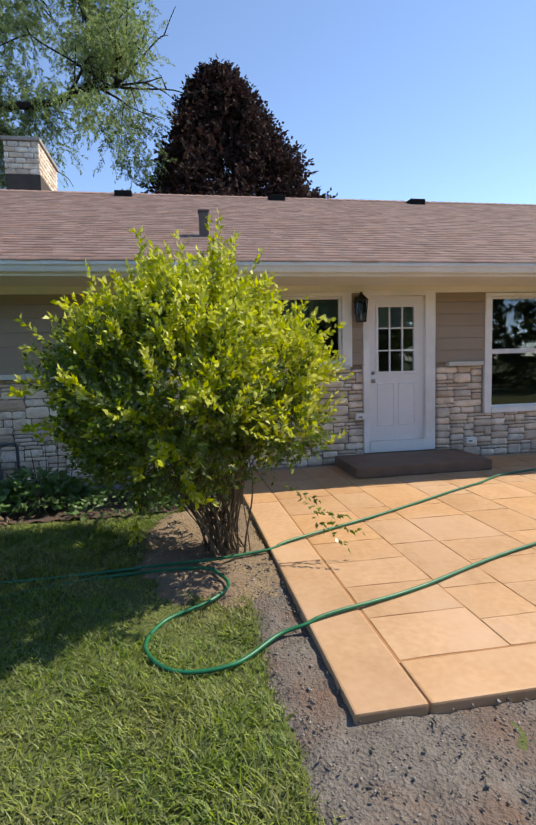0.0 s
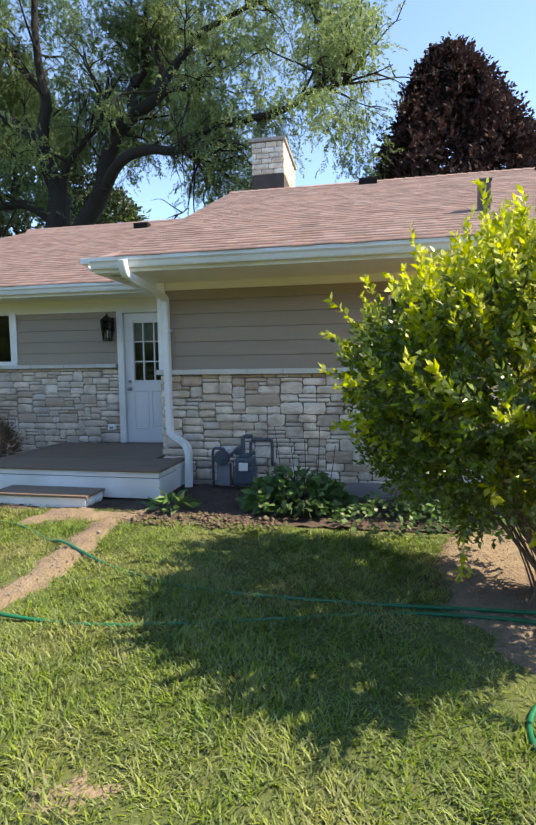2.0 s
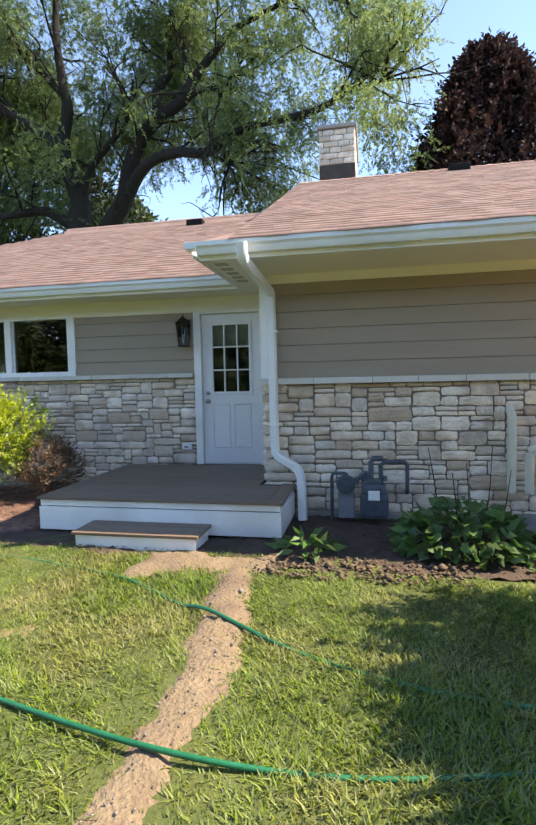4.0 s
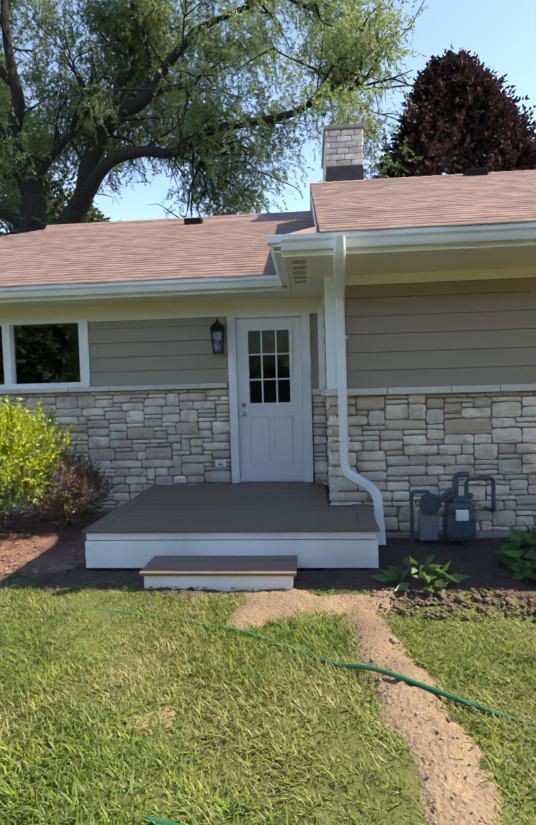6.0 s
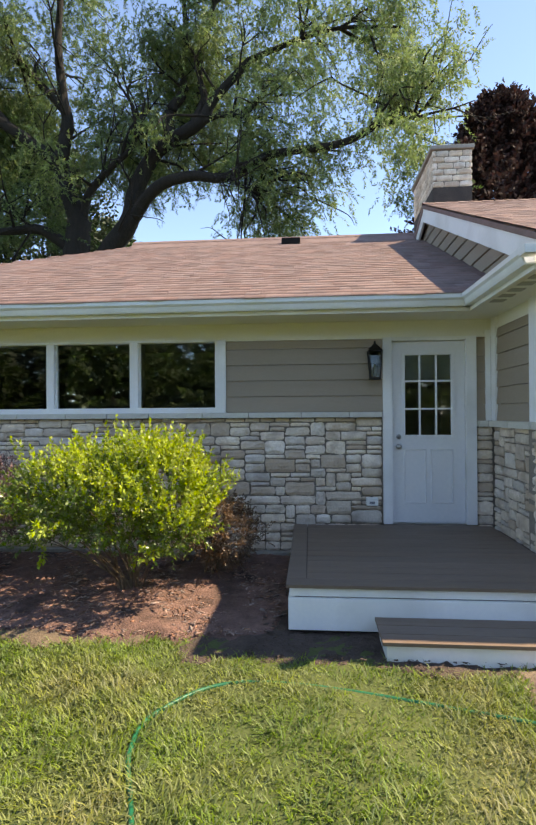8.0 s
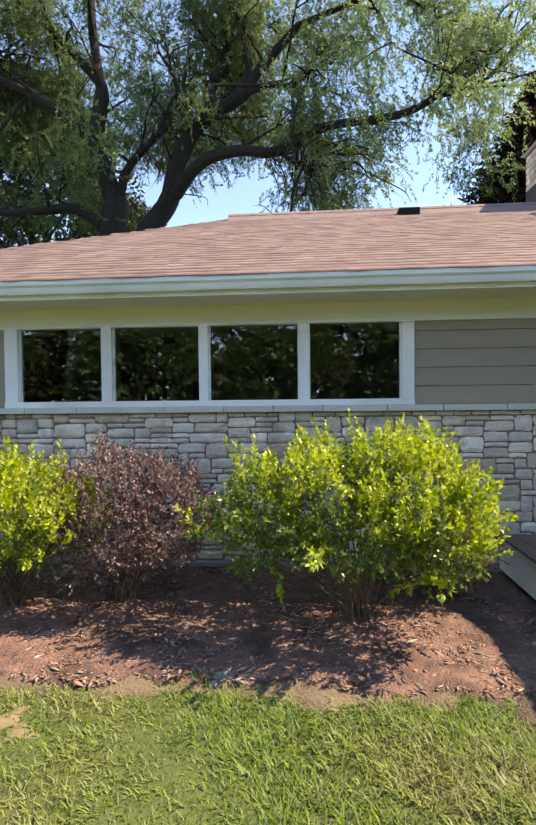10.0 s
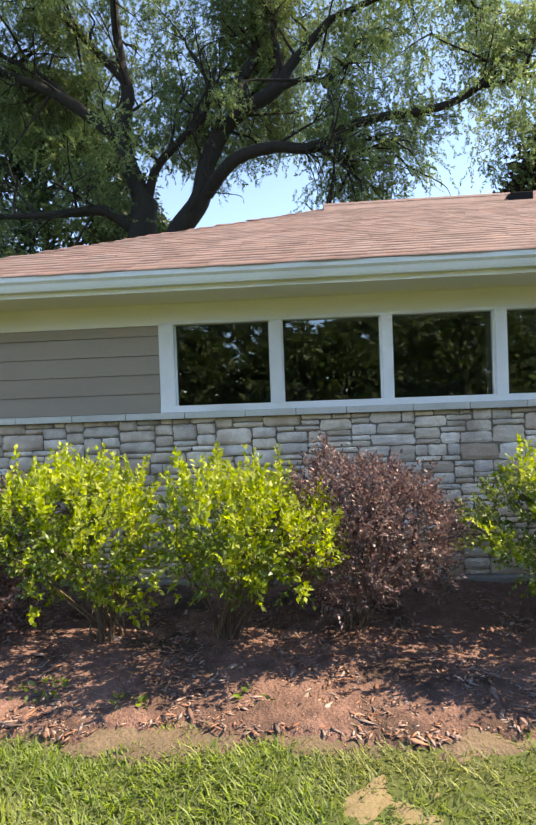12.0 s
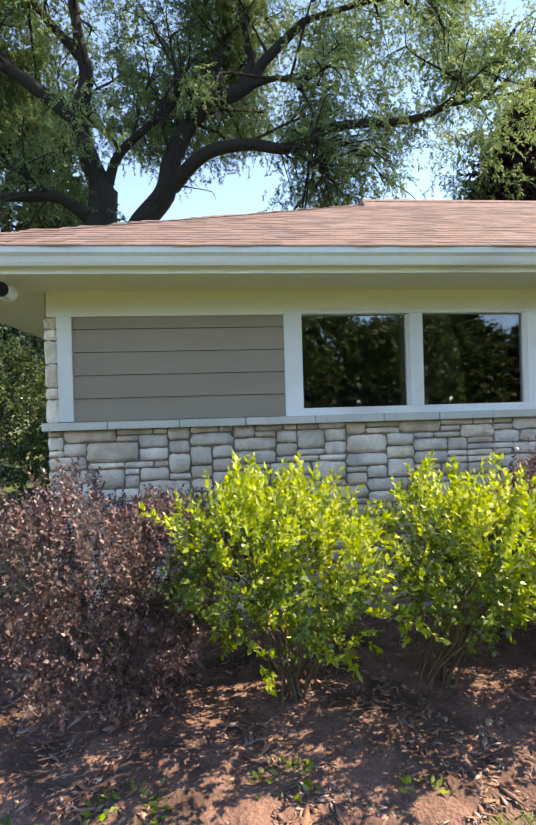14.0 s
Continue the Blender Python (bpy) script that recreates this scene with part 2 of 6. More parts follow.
def cylinder(bm, centre, radius, depth, axis="z", segments=20, top=None):
    turn = {"z": Matrix.Identity(4), "x": Matrix.Rotation(radians(90), 4, "Y"), "y": Matrix.Rotation(radians(90), 4, "X")}[axis]
    bmesh.ops.create_cone(bm, cap_ends=True, segments=segments, radius1=radius, radius2=radius if top is None else top, depth=depth, matrix=Matrix.Translation(centre) @ turn)


def ball(bm, centre, radius, squash=(1, 1, 1), segments=14):
    bmesh.ops.create_uvsphere(bm, u_segments=segments, v_segments=max(6, segments // 2), radius=radius, matrix=Matrix.Translation(centre) @ Matrix.Diagonal((*squash, 1)))


def part(name, bm, material, parent=None, label="", smooth=False):
    """Links a bmesh as one mesh object, under parent if given."""
    me = bpy.data.meshes.new(name)
    bmesh.ops.recalc_face_normals(bm, faces=bm.faces)
    bm.to_mesh(me)
    bm.free()
    if smooth:
        me.polygons.foreach_set("use_smooth", [True] * len(me.polygons))
    me.materials.append(material)
    ob = new(name, me)
    if parent:
        ob.parent = parent
        ob.matrix_parent_inverse = parent.matrix_world.inverted()
    return tagged(ob, label)


def block(name, dims, material, parent=None, label="", bevel=0.004):
    bm = bmesh.new()
    box(bm, *dims, bevel=bevel)
    return part(name, bm, material, parent, label)


def array_mesh(name, verts, faces, material, parent=None, label="", smooth=False):
    """One mesh object from arrays of corners and of faces with the same number of corners each."""
    verts, faces = np.asarray(verts, np.float32), np.asarray(faces, np.int32)
    me = bpy.data.meshes.new(name)
    k = faces.shape[1]
    me.vertices.add(len(verts))
    me.vertices.foreach_set("co", verts.ravel())
    me.loops.add(faces.size)
    me.loops.foreach_set("vertex_index", faces.ravel())
    me.polygons.add(len(faces))
    me.polygons.foreach_set("loop_start", np.arange(len(faces), dtype=np.int32) * k)
    me.update(calc_edges=True)
    if smooth:
        me.polygons.foreach_set("use_smooth", [True] * len(me.polygons))
    me.materials.append(material)
    ob = new(name, me)
    if parent:
        ob.parent = parent
        ob.matrix_parent_inverse = parent.matrix_world.inverted()
    return tagged(ob, label)


def thing(name, place, label, category, group="", kind=""):
    """An empty at a thing's base, to hold its parts."""
    ob = new(name)
    ob.location = place
    ob.empty_display_size = 0.1
    bpy.context.view_layer.update()
    return tagged(ob, label, category, group, kind)


def smooth_line(points, steps=8):
    """A Catmull-Rom line through the points."""
    p = [Vector(q) for q in points]
    p = [2 * p[0] - p[1], *p, 2 * p[-1] - p[-2]]
    out = []
    for i in range(1, len(p) - 2):
        for k in range(steps):
            t = k / steps
            a, b, c, d = p[i - 1], p[i], p[i + 1], p[i + 2]
            out.append(0.5 * (2 * b + (c - a) * t + (2 * a - 5 * b + 4 * c - d) * t * t + (3 * b - a - 3 * c + d) * t ** 3))
    return out + [p[-2]]


def tube_arrays(line, radii, sides=8):
    """Corners and quads of a round tube along a line."""
    line = np.array([tuple(p) for p in line], float)
    radii = np.broadcast_to(radii, len(line))
    way = np.gradient(line, axis=0)
    way /= np.linalg.norm(way, axis=1, keepdims=True) + 1e-9
    side = np.cross(way, (0.31, 0.17, 0.93))
    bad = np.linalg.norm(side, axis=1) < 0.2
    side[bad] = np.cross(way[bad], (1, 0, 0))
    side /= np.linalg.norm(side, axis=1, keepdims=True)
    other = np.cross(way, side)
    ang = np.linspace(0, 2 * np.pi, sides, endpoint=False)
    v = line[:, None] + radii[:, None, None] * (np.cos(ang)[None, :, None] * side[:, None] + np.sin(ang)[None, :, None] * other[:, None])
    n = len(line)
    i, j = np.meshgrid(np.arange(n - 1), np.arange(sides), indexing="ij")
    a, b = i * sides + j, i * sides + (j + 1) % sides
    f = np.stack([a, b, b + sides, a + sides], -1).reshape(-1, 4)
    return v.reshape(-1, 3), f


def joined(pieces):
    verts, faces, k = [], [], 0
    for v, f in pieces:
        verts.append(v)
        faces.append(f + k)
        k += len(v)
    return np.concatenate(verts), np.concatenate(faces)


def sweep(bm, line, profile, up=(0, 0, 1)):
    """Carries a flat profile of (across, up) pairs along a line, mitred at its corners."""
    line = [Vector(p) for p in line]
    rings = []
    for i, p in enumerate(line):
        a = (p - line[i - 1]).normalized() if i else None
        b = (line[i + 1] - p).normalized() if i < len(line) - 1 else None
        d = ((a or b) + (b or a)).normalized()
        flat = d.cross(Vector(up))
        flat = flat.normalized() if flat.length > 0.05 else Vector((1, 0, 0))
        high = flat.cross(d).normalized()
        k = 1 / max(0.5, d.dot(a or b))
        rings.append([bm.verts.new(p + flat * (u * k) + high * w) for u, w in profile])
    n = len(profile)
    for r, s in zip(rings, rings[1:]):
        for j in range(n):
            bm.faces.new((r[j], r[(j + 1) % n], s[(j + 1) % n], s[j]))
    bm.faces.new(rings[0])
    bm.faces.new(rings[-1][::-1])


def rounded(points, radius, steps=5):
    """A line with its corners rounded off."""
    p = [Vector(q) for q in points]
    out = [p[0]]
    for a, b, c in zip(p, p[1:], p[2:]):
        r = min(radius, (a - b).length / 2.1, (c - b).length / 2.1)
        s, e = b + (a - b).normalized() * r, b + (c - b).normalized() * r
        for k in range(steps + 1):
            t = k / steps
            out.append((1 - t) ** 2 * s + 2 * t * (1 - t) * b + t * t * e)
    return out + [p[-1]]


def leaf_arrays(rng, base, way, length, width, curl=0.15):
    """Folded leaf blades, one at each base point, along way."""
    n = len(base)
    way = way / (np.linalg.norm(way, axis=1, keepdims=True) + 1e-9)
    side = np.cross(way, rng.normal(size=(n, 3)))
    side /= np.linalg.norm(side, axis=1, keepdims=True) + 1e-9
    up = np.cross(side, way)
    length = np.broadcast_to(length, n)[:, None] * rng.uniform(0.7, 1.25, (n, 1))
    width = np.broadcast_to(width, n)[:, None] * rng.uniform(0.8, 1.2, (n, 1))
    mid = base + way * length * 0.45
    v = np.stack([base, mid + side * width / 2 + up * width * curl, base + way * length - up * length * curl, mid - side * width / 2 + up * width * curl], 1)
    f = np.arange(n * 4).reshape(n, 4)
    return v.reshape(-1, 3), f


def sprigs(rng, at, way, length, count, leaf, width, droop=0.0):
    """Leaves set round many short twigs that start at the points and run along way."""
    n = len(at)
    way = way / (np.linalg.norm(way, axis=1, keepdims=True) + 1e-9)
    length = np.broadcast_to(length, n) * rng.uniform(0.6, 1.3, n)
    t = np.linspace(0.08, 1.0, count)[None, :] + rng.uniform(-0.04, 0.04, (n, count))
    spine = at[:, None] + way[:, None] * (t * length[:, None])[..., None]
    spine[..., 2] -= droop * (t * length[:, None]) ** 2
    out = rng.normal(size=(n, count, 3))
    out -= (out * way[:, None]).sum(-1, keepdims=True) * way[:, None]
    out /= np.linalg.norm(out, axis=-1, keepdims=True) + 1e-9
    d = way[:, None] * 0.75 + out * (1.0 - 0.4 * t[..., None])
    d[..., 2] -= droop * 0.5
    return leaf_arrays(rng, spine.reshape(-1, 3), d.reshape(-1, 3), leaf, width)


# ---- large structure ----
GZ = 0.1
YA, YB, XC, XL, XR = 7.72, 8.85, -3.76, -12.72, 11.0
SOF = 2.725
EA, EB, ES = 6.74, 8.2, -4.25
ZE, XE = 2.865, XL - 0.9
RA, RB = (11.8, 5.18), (12.7, 4.93)
SA = (RA[1] - ZE) / (RA[0] - EA)
SB = (RB[1] - ZE) / (RB[0] - EB)

# ground: one sheet to the horizon
gx = np.concatenate([[-900, -300, -100, -50, -30], np.linspace(-20, 14, 120), [30, 60, 120, 300, 900]])
gy = np.concatenate([[-900, -300, -100, -50, -20], np.linspace(-6, 20, 90), [30, 60, 120, 300, 900]])
gu, gv = np.meshgrid(gx, gy, indexing="ij")
gw = GZ + 0.012 * np.sin(gu * 2.1 + 0.7 * gv) * np.sin(gv * 1.7 + 1.0)
gi = np.arange(gu.size).reshape(gu.shape)
ground = array_mesh("ground", np.stack([gu, gv, gw], -1).reshape(-1, 3), np.stack([gi[:-1, :-1], gi[1:, :-1], gi[1:, 1:], gi[:-1, 1:]], -1).reshape(-1, 4), LAWN, smooth=True)
tagged(ground, "sunny mown lawn with thin dry patches", "lawn", kind="structure")


def wall(name, x0, x1, y0, y1, z0, z1, openings, label):
    """A wall along x with openings (x0, x1, z0, z1) cut through it."""
    xs = sorted({x0, x1, *[v for o in openings for v in o[:2]]})
    bm = bmesh.new()
    for a, b in zip(xs, xs[1:]):
        cuts = sorted((o[2], o[3]) for o in openings if o[0] <= a and o[1] >= b)
        low = z0
        for c, d in cuts:
            if c > low:
                box(bm, a, b, y0, y1, low, c)
            low = d
        if low < z1:
            box(bm, a, b, y0, y1, low, z1)
    return tagged(part(name, bm, MORTAR), label, "wall", kind="structure")


DOOR1, DOOR2 = (2.515, 3.39, 0.47, 2.59), (-4.85, -4.05, 0.47, 2.50)
WIN1, WIN2, WIN3 = (0.95, 2.12, 1.66, 2.58), (4.46, 5.70, 0.90, 2.57), (-0.85, -0.50, 2.28, 2.44)
PANES = [(-10.73, -9.84), (-9.73, -8.83), (-8.735, -7.83), (-7.73, -6.83)]
PZ = (1.775, 2.525)
wall_1 = wall("wall_1", XC, XR, YA + 0.03, YA + 0.22, 0.0, SOF, [DOOR1, WIN1, WIN2, WIN3], "taupe lap siding above a limestone veneer base")
wall_2 = wall("wall_2", XL, XC + 0.03, YB + 0.03, YB + 0.22, 0.0, SOF, [DOOR2, *[(a, b, *PZ) for a, b in PANES]], "recessed house wall with stone base and taupe siding")
bm = bmesh.new()
box(bm, XC + 0.03, XC + 0.22, YA + 0.22, 12.4, 0.0, SOF)
wall_3 = tagged(part("wall_3", bm, MORTAR), "short return wall beside the wooden porch", "wall", kind="structure")
bm = bmesh.new()
box(bm, XL + 0.03, XL + 0.22, YB + 0.22, 17.0, 0.0, SOF)
box(bm, XL + 0.03, XR, 17.0, 17.2, 0.0, SOF)
box(bm, XR - 0.2, XR, YA + 0.22, 17.0, 0.0, SOF)
wall_4 = tagged(part("wall_4", bm, SIDING), "plain rear and end walls", "wall", kind="structure")
bm = bmesh.new()
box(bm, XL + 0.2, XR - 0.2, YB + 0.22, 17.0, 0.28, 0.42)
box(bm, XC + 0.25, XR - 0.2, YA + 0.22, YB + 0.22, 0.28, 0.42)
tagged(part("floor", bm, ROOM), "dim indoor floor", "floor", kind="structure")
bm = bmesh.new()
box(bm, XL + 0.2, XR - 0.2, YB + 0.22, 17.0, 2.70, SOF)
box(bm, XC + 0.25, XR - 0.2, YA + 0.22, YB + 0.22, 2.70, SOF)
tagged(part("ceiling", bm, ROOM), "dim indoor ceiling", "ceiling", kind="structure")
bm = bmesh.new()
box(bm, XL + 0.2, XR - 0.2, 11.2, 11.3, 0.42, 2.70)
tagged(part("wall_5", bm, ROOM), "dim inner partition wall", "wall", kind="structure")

# foundation ledge under the stone
bm = bmesh.new()
box(bm, XC + 0.0, XR, YA - 0.06, YA + 0.04, 0.0, 0.16, bevel=0.01)
box(bm, XL - 0.02, XC, YB - 0.06, YB + 0.04, 0.0, 0.15, bevel=0.01)
tagged(part("foundation", bm, CONCRETE), "grey concrete foundation ledge", "foundation", kind="structure")


def roof_plane(name, parent, origin, along, rise, width, height, inside, label):
    """Overlapping shingle tabs over a sloped rectangle; inside(u, v) says which are kept."""
    o, a, r = np.array(origin, float), np.array(along, float), np.array(rise, float)
    a, r = a / np.linalg.norm(a), r / np.linalg.norm(r)
    nrm = np.cross(a, r)
    nrm *= np.sign(nrm[2])
    rng = np.random.default_rng(len(name) + int(abs(origin[0]) * 10))
    verts, faces = [], []
    for row in range(int(height / 0.145) + 1):
        v0 = row * 0.145
        u = -rng.uniform(0, 0.3)
        while u < width:
            w = rng.uniform(0.10, 0.28)
            if u < 0:
                w, u = max(w + u, 0.06), 0.0
            if inside(u + w / 2, v0 + 0.07):
                lift = rng.choice([0.005, 0.007, 0.009])
                drop = rng.choice([0.0, 0.0, 0.008])
                p = [o + a * (u + 0.003) + r * (v0 - drop) + nrm * lift, o + a * (u + w) + r * (v0 - drop) + nrm * lift, o + a * (u + w) + r * (v0 + 0.155) + nrm * 0.006, o + a * (u + 0.003) + r * (v0 + 0.155) + nrm * 0.006,
                     o + a * (u + 0.003) + r * (v0 - drop), o + a * (u + w) + r * (v0 - drop)]
                k = len(verts)
                verts += p
                faces += [(k, k + 1, k + 2, k + 3), (k + 4, k + 5, k + 1, k)]
            u += w
    ob = array_mesh(name, verts, faces, SHINGLE, parent, label)
    return tagged(ob, kind="stuff")


def slab(name, corners, thick, material, parent=None, label=""):
    """A thick sheet under the given corners."""
    bm = bmesh.new()
    top = [bm.verts.new(c) for c in corners]
    low = [bm.verts.new((c[0], c[1], c[2] - thick)) for c in corners]
    bm.faces.new(top)
    bm.faces.new(low[::-1])
    for i in range(len(top)):
        j = (i + 1) % len(top)
        bm.faces.new((top[i], low[i], low[j], top[j]))
    return part(name, bm, material, parent, label)


XG = -3.86
HIP = XE + (RB[0] - EB)
back_y = 17.35
roof_1 = slab("roof_1", [(XG, EA + 0.1, ZE + 0.03), (XR + 0.6, EA + 0.1, ZE + 0.03), (XR + 0.6, RA[0], RA[1] - 0.01), (XG, RA[0], RA[1] - 0.01)], 0.06, SHINGLE)
tagged(roof_1, "higher gable roof with weathered brown asphalt shingles", "roof", kind="structure")
slab("roof_back", [(XG, RA[0], RA[1] - 0.01), (XR + 0.6, RA[0], RA[1] - 0.01), (XR + 0.6, back_y, 2.8), (XG, back_y, 2.8)], 0.10, SHINGLE, roof_1)
wA = XR + 0.6 - XG
roof_plane("shingle", roof_1, (XG, EA - 0.03, ZE - 0.005), (1, 0, 0), (0, RA[0] - EA, RA[1] - ZE), wA, math.hypot(RA[0] - EA, RA[1] - ZE) + 0.02, lambda u, v: True, "brown shingle courses")
# hipped return at the eave corner
zr = ZE + SA * (XG - ES)
slab("roof_return", [(ES + 0.1, EA + 0.1, ZE + 0.03), (XG, EA + 0.1, ZE + 0.03), (XG, EA + XG - ES, zr)], 0.05, SHINGLE, roof_1)
slab("roof_return", [(ES + 0.1, EA + 0.1, ZE + 0.03), (XG, EA + XG - ES, zr), (XG, EB + 0.35, zr), (ES + 0.1, EB + 0.3, ZE + 0.03)], 0.05, SHINGLE, roof_1)
roof_2 = slab("roof_2", [(XE, EB + 0.1, ZE + 0.03), (XG + 0.1, EB + 0.1, ZE + 0.03), (XG + 0.1, RB[0], RB[1] - 0.01), (HIP, RB[0], RB[1] - 0.01)], 0.10, SHINGLE)
tagged(roof_2, "lower hipped roof with brown asphalt shingles", "roof", kind="structure")
slab("roof_back", [(HIP, RB[0], RB[1] - 0.01), (XG + 0.1, RB[0], RB[1] - 0.01), (XG + 0.1, back_y, (ZE - 0.01)), (XE, back_y, (ZE - 0.01))], 0.10, SHINGLE, roof_2)
slab("roof_end", [(XE, EB, (ZE - 0.01)), (HIP, RB[0], RB[1] - 0.01), (XE, back_y, (ZE - 0.01))], 0.10, SHINGLE, roof_2)
hB = math.hypot(RB[0] - EB, RB[1] - ZE)
roof_plane("shingle", roof_2, (XE, EB - 0.03, ZE - 0.005), (1, 0, 0), (0, RB[0] - EB, RB[1] - ZE), XG + 0.1 - XE, hB + 0.02, lambda u, v: u > v / hB * (RB[0] - EB) - 0.05, "brown shingle courses")


def ridge(parent, x0, x1, y, z):
    """Bent cap shingles along a ridge."""
    verts, faces, x = [], [], x0
    while x < x1:
        k = len(verts)
        verts += [(x, y - 0.15, z - 0.04), (x, y, z + 0.035), (x, y + 0.15, z - 0.04), (x + 0.2, y - 0.15, z - 0.05), (x + 0.2, y, z + 0.025), (x + 0.2, y + 0.15, z - 0.05)]
        faces += [(k, k + 3, k + 4, k + 1), (k + 1, k + 4, k + 5, k + 2)]
        x += 0.19
    tagged(array_mesh("ridge_cap", verts, faces, SHINGLE, parent), kind="stuff")


ridge(roof_1, XG, XR + 0.5, *RA)
ridge(roof_2, HIP + 0.03, XG + 0.1, RB[0], RB[1] + 0.06)
bm = bmesh.new()
vent = box(bm, HIP + 0.02, XG + 0.1, RB[0] - 0.3, RB[0] + 0.3, RB[1] - 0.16, RB[1] + 0.07)
for q in vent:
    if q.co.z > RB[1]:
        q.co.y = RB[0] + (q.co.y - RB[0]) * 0.3
part("ridge_vent", bm, SHINGLE, roof_2, "shingled ridge vent")
hips = [(XE + (HIP - XE) * k / 32, EB + (RB[0] - EB) * k / 32, ZE - 0.015 + (RB[1] - ZE) * k / 32) for k in range(33)]
hv, hf = [], []
for (x, y, z), (x2, y2, z2) in zip(hips, hips[1:]):
    k = len(hv)
    hv += [(x + 0.11, y - 0.11, z - 0.01), (x, y, z + 0.03), (x - 0.11, y + 0.11, z - 0.01), (x2 + 0.11, y2 - 0.11, z2 - 0.02), (x2, y2, z2 + 0.02), (x2 - 0.11, y2 + 0.11, z2 - 0.02)]
    hf += [(k, k + 3, k + 4, k + 1), (k + 1, k + 4, k + 5, k + 2)]
tagged(array_mesh("hip_cap", hv, hf, SHINGLE, roof_2), kind="stuff")

# soffits, fascia and frieze
soffit = thing("soffit", (ES, EA, SOF), "cream painted soffit under deep eaves", "soffit", kind="structure")
for dims in ((ES + 0.1, XR + 0.5, EA + 0.1, YA + 0.03), (ES + 0.1, XC + 0.03, YA + 0.033, YB + 0.03), (XE + 0.1, ES + 0.097, EB + 0.1, YB + 0.03), (XE + 0.1, XL + 0.03, YB + 0.033, 17.2)):
    block("soffit_panel", (*dims, SOF, SOF + 0.02), SOFFIT, soffit, bevel=0)
bm = bmesh.new()
box(bm, ES + 0.08, XR + 0.5, EA + 0.08, EA + 0.1, SOF - 0.015, ZE - 0.015)
box(bm, ES + 0.08, ES + 0.1, EA + 0.1, EB + 0.1, SOF - 0.015, ZE - 0.015)
box(bm, XE + 0.08, ES + 0.08, EB + 0.08, EB + 0.1, SOF - 0.015, ZE - 0.015)
box(bm, XE + 0.08, XE + 0.1, EB + 0.1, 17.3, SOF - 0.015, ZE - 0.015)
tagged(part("fascia", bm, WHITE), "white eave fascia board", "fascia", kind="structure")
bm = bmesh.new()
box(bm, XC + 0.02, XR, YA - 0.002, YA + 0.03, 2.63, SOF)
box(bm, XL + 0.02, XC, YB - 0.002, YB + 0.03, 2.53, SOF)
box(bm, XC - 0.002, XC + 0.03, YA + 0.03, YB - 0.002, 2.60, SOF)
tagged(part("frieze", bm, SOFFIT), "cream frieze board below the soffit", "trim", kind="structure")

GPROF = [(0, 0), (0.065, 0), (0.075, 0.02), (0.085, 0.055), (0.105, 0.075), (0.105, 0.115), (0.095, 0.115), (0.095, 0.085), (0.07, 0.05), (0.06, 0.012), (0, 0.012)]
sv = thing("soffit_vent", (-4.03, 7.1, SOF), "small louvred vent in the cream soffit", "soffit vent")
# Thin flat plates; the shade of the louvre recesses is in their grey.
for k in range(5):
    y = 7.02 + 0.21 * k
    block("louvre", (-4.09, -3.97, y, y + 0.11, SOF - 0.006, SOF + 0.004), LOUVRE, sv, bevel=0.002)
gutter = thing("gutter", (ES, EA, SOF), "white aluminium gutter along the eaves", "gutter")
GZ0 = SOF + 0.022
GRUN = [(XE + 0.08, EB + 0.08, GZ0), (ES + 0.08, EB + 0.08, GZ0), (ES + 0.08, EA + 0.08, GZ0), (XR + 0.5, EA + 0.08, GZ0)]
for p, q, e0, e1 in zip(GRUN, GRUN[1:], (0, 0, 0), (0, 0, 0)):
    bm = bmesh.new()
    sweep(bm, [p, q], GPROF)
    part("trough", bm, GUTTER, gutter)
for p, k in ((GRUN[1], -1), (GRUN[2], 1)):
    bm = bmesh.new()
    x, y = p[:2]
    if k < 0:
        box(bm, x - 0.004, x + 0.1, y - 0.002, y + 0.02, GZ0, GZ0 + 0.115)
    else:
        box(bm, x - 0.107, x + 0.004, y - 0.107, y + 0.004, GZ0 + 0.05, GZ0 + 0.117, bevel=0.006)
    part("corner_piece", bm, GUTTER, gutter)

# gable above the lower roof
bm = bmesh.new()
g0 = (RB[0], RB[1])
tri = [(YA, 2.78), (RA[0], RA[1] - 0.12), (back_y - 0.3, 2.78)]
f1 = [bm.verts.new((XC + 0.03, y, z)) for y, z in tri]
f2 = [bm.verts.new((XC + 0.2, y, z)) for y, z in tri]
bm.faces.new(f1)
bm.faces.new(f2[::-1])
for i in range(3):
    bm.faces.new((f1[i], f2[i], f2[(i + 1) % 3], f1[(i + 1) % 3]))
gable = tagged(part("gable_wall", bm, SIDING), "small taupe gable above the lower roof", "gable", kind="structure")
for k in range(11):
    z = 2.95 + 0.19 * k
    y0 = YA + 0.25 + max(0, (z + 0.15 - ZE) / SA - (YA - EA))
    y1 = RA[0] + (RA[1] - z - 0.3) / SA
    if y1 > y0 + 0.2:
        bm = bmesh.new()
        v = box(bm, XC - 0.005, XC + 0.03, y0, y1, z, z + 0.185)
        for q in v:
            if q.co.z > z + 0.1 and q.co.x < XC + 0.01:
                q.co.x += 0.02
        part("plank", bm, SIDING, gable)
bm = bmesh.new()
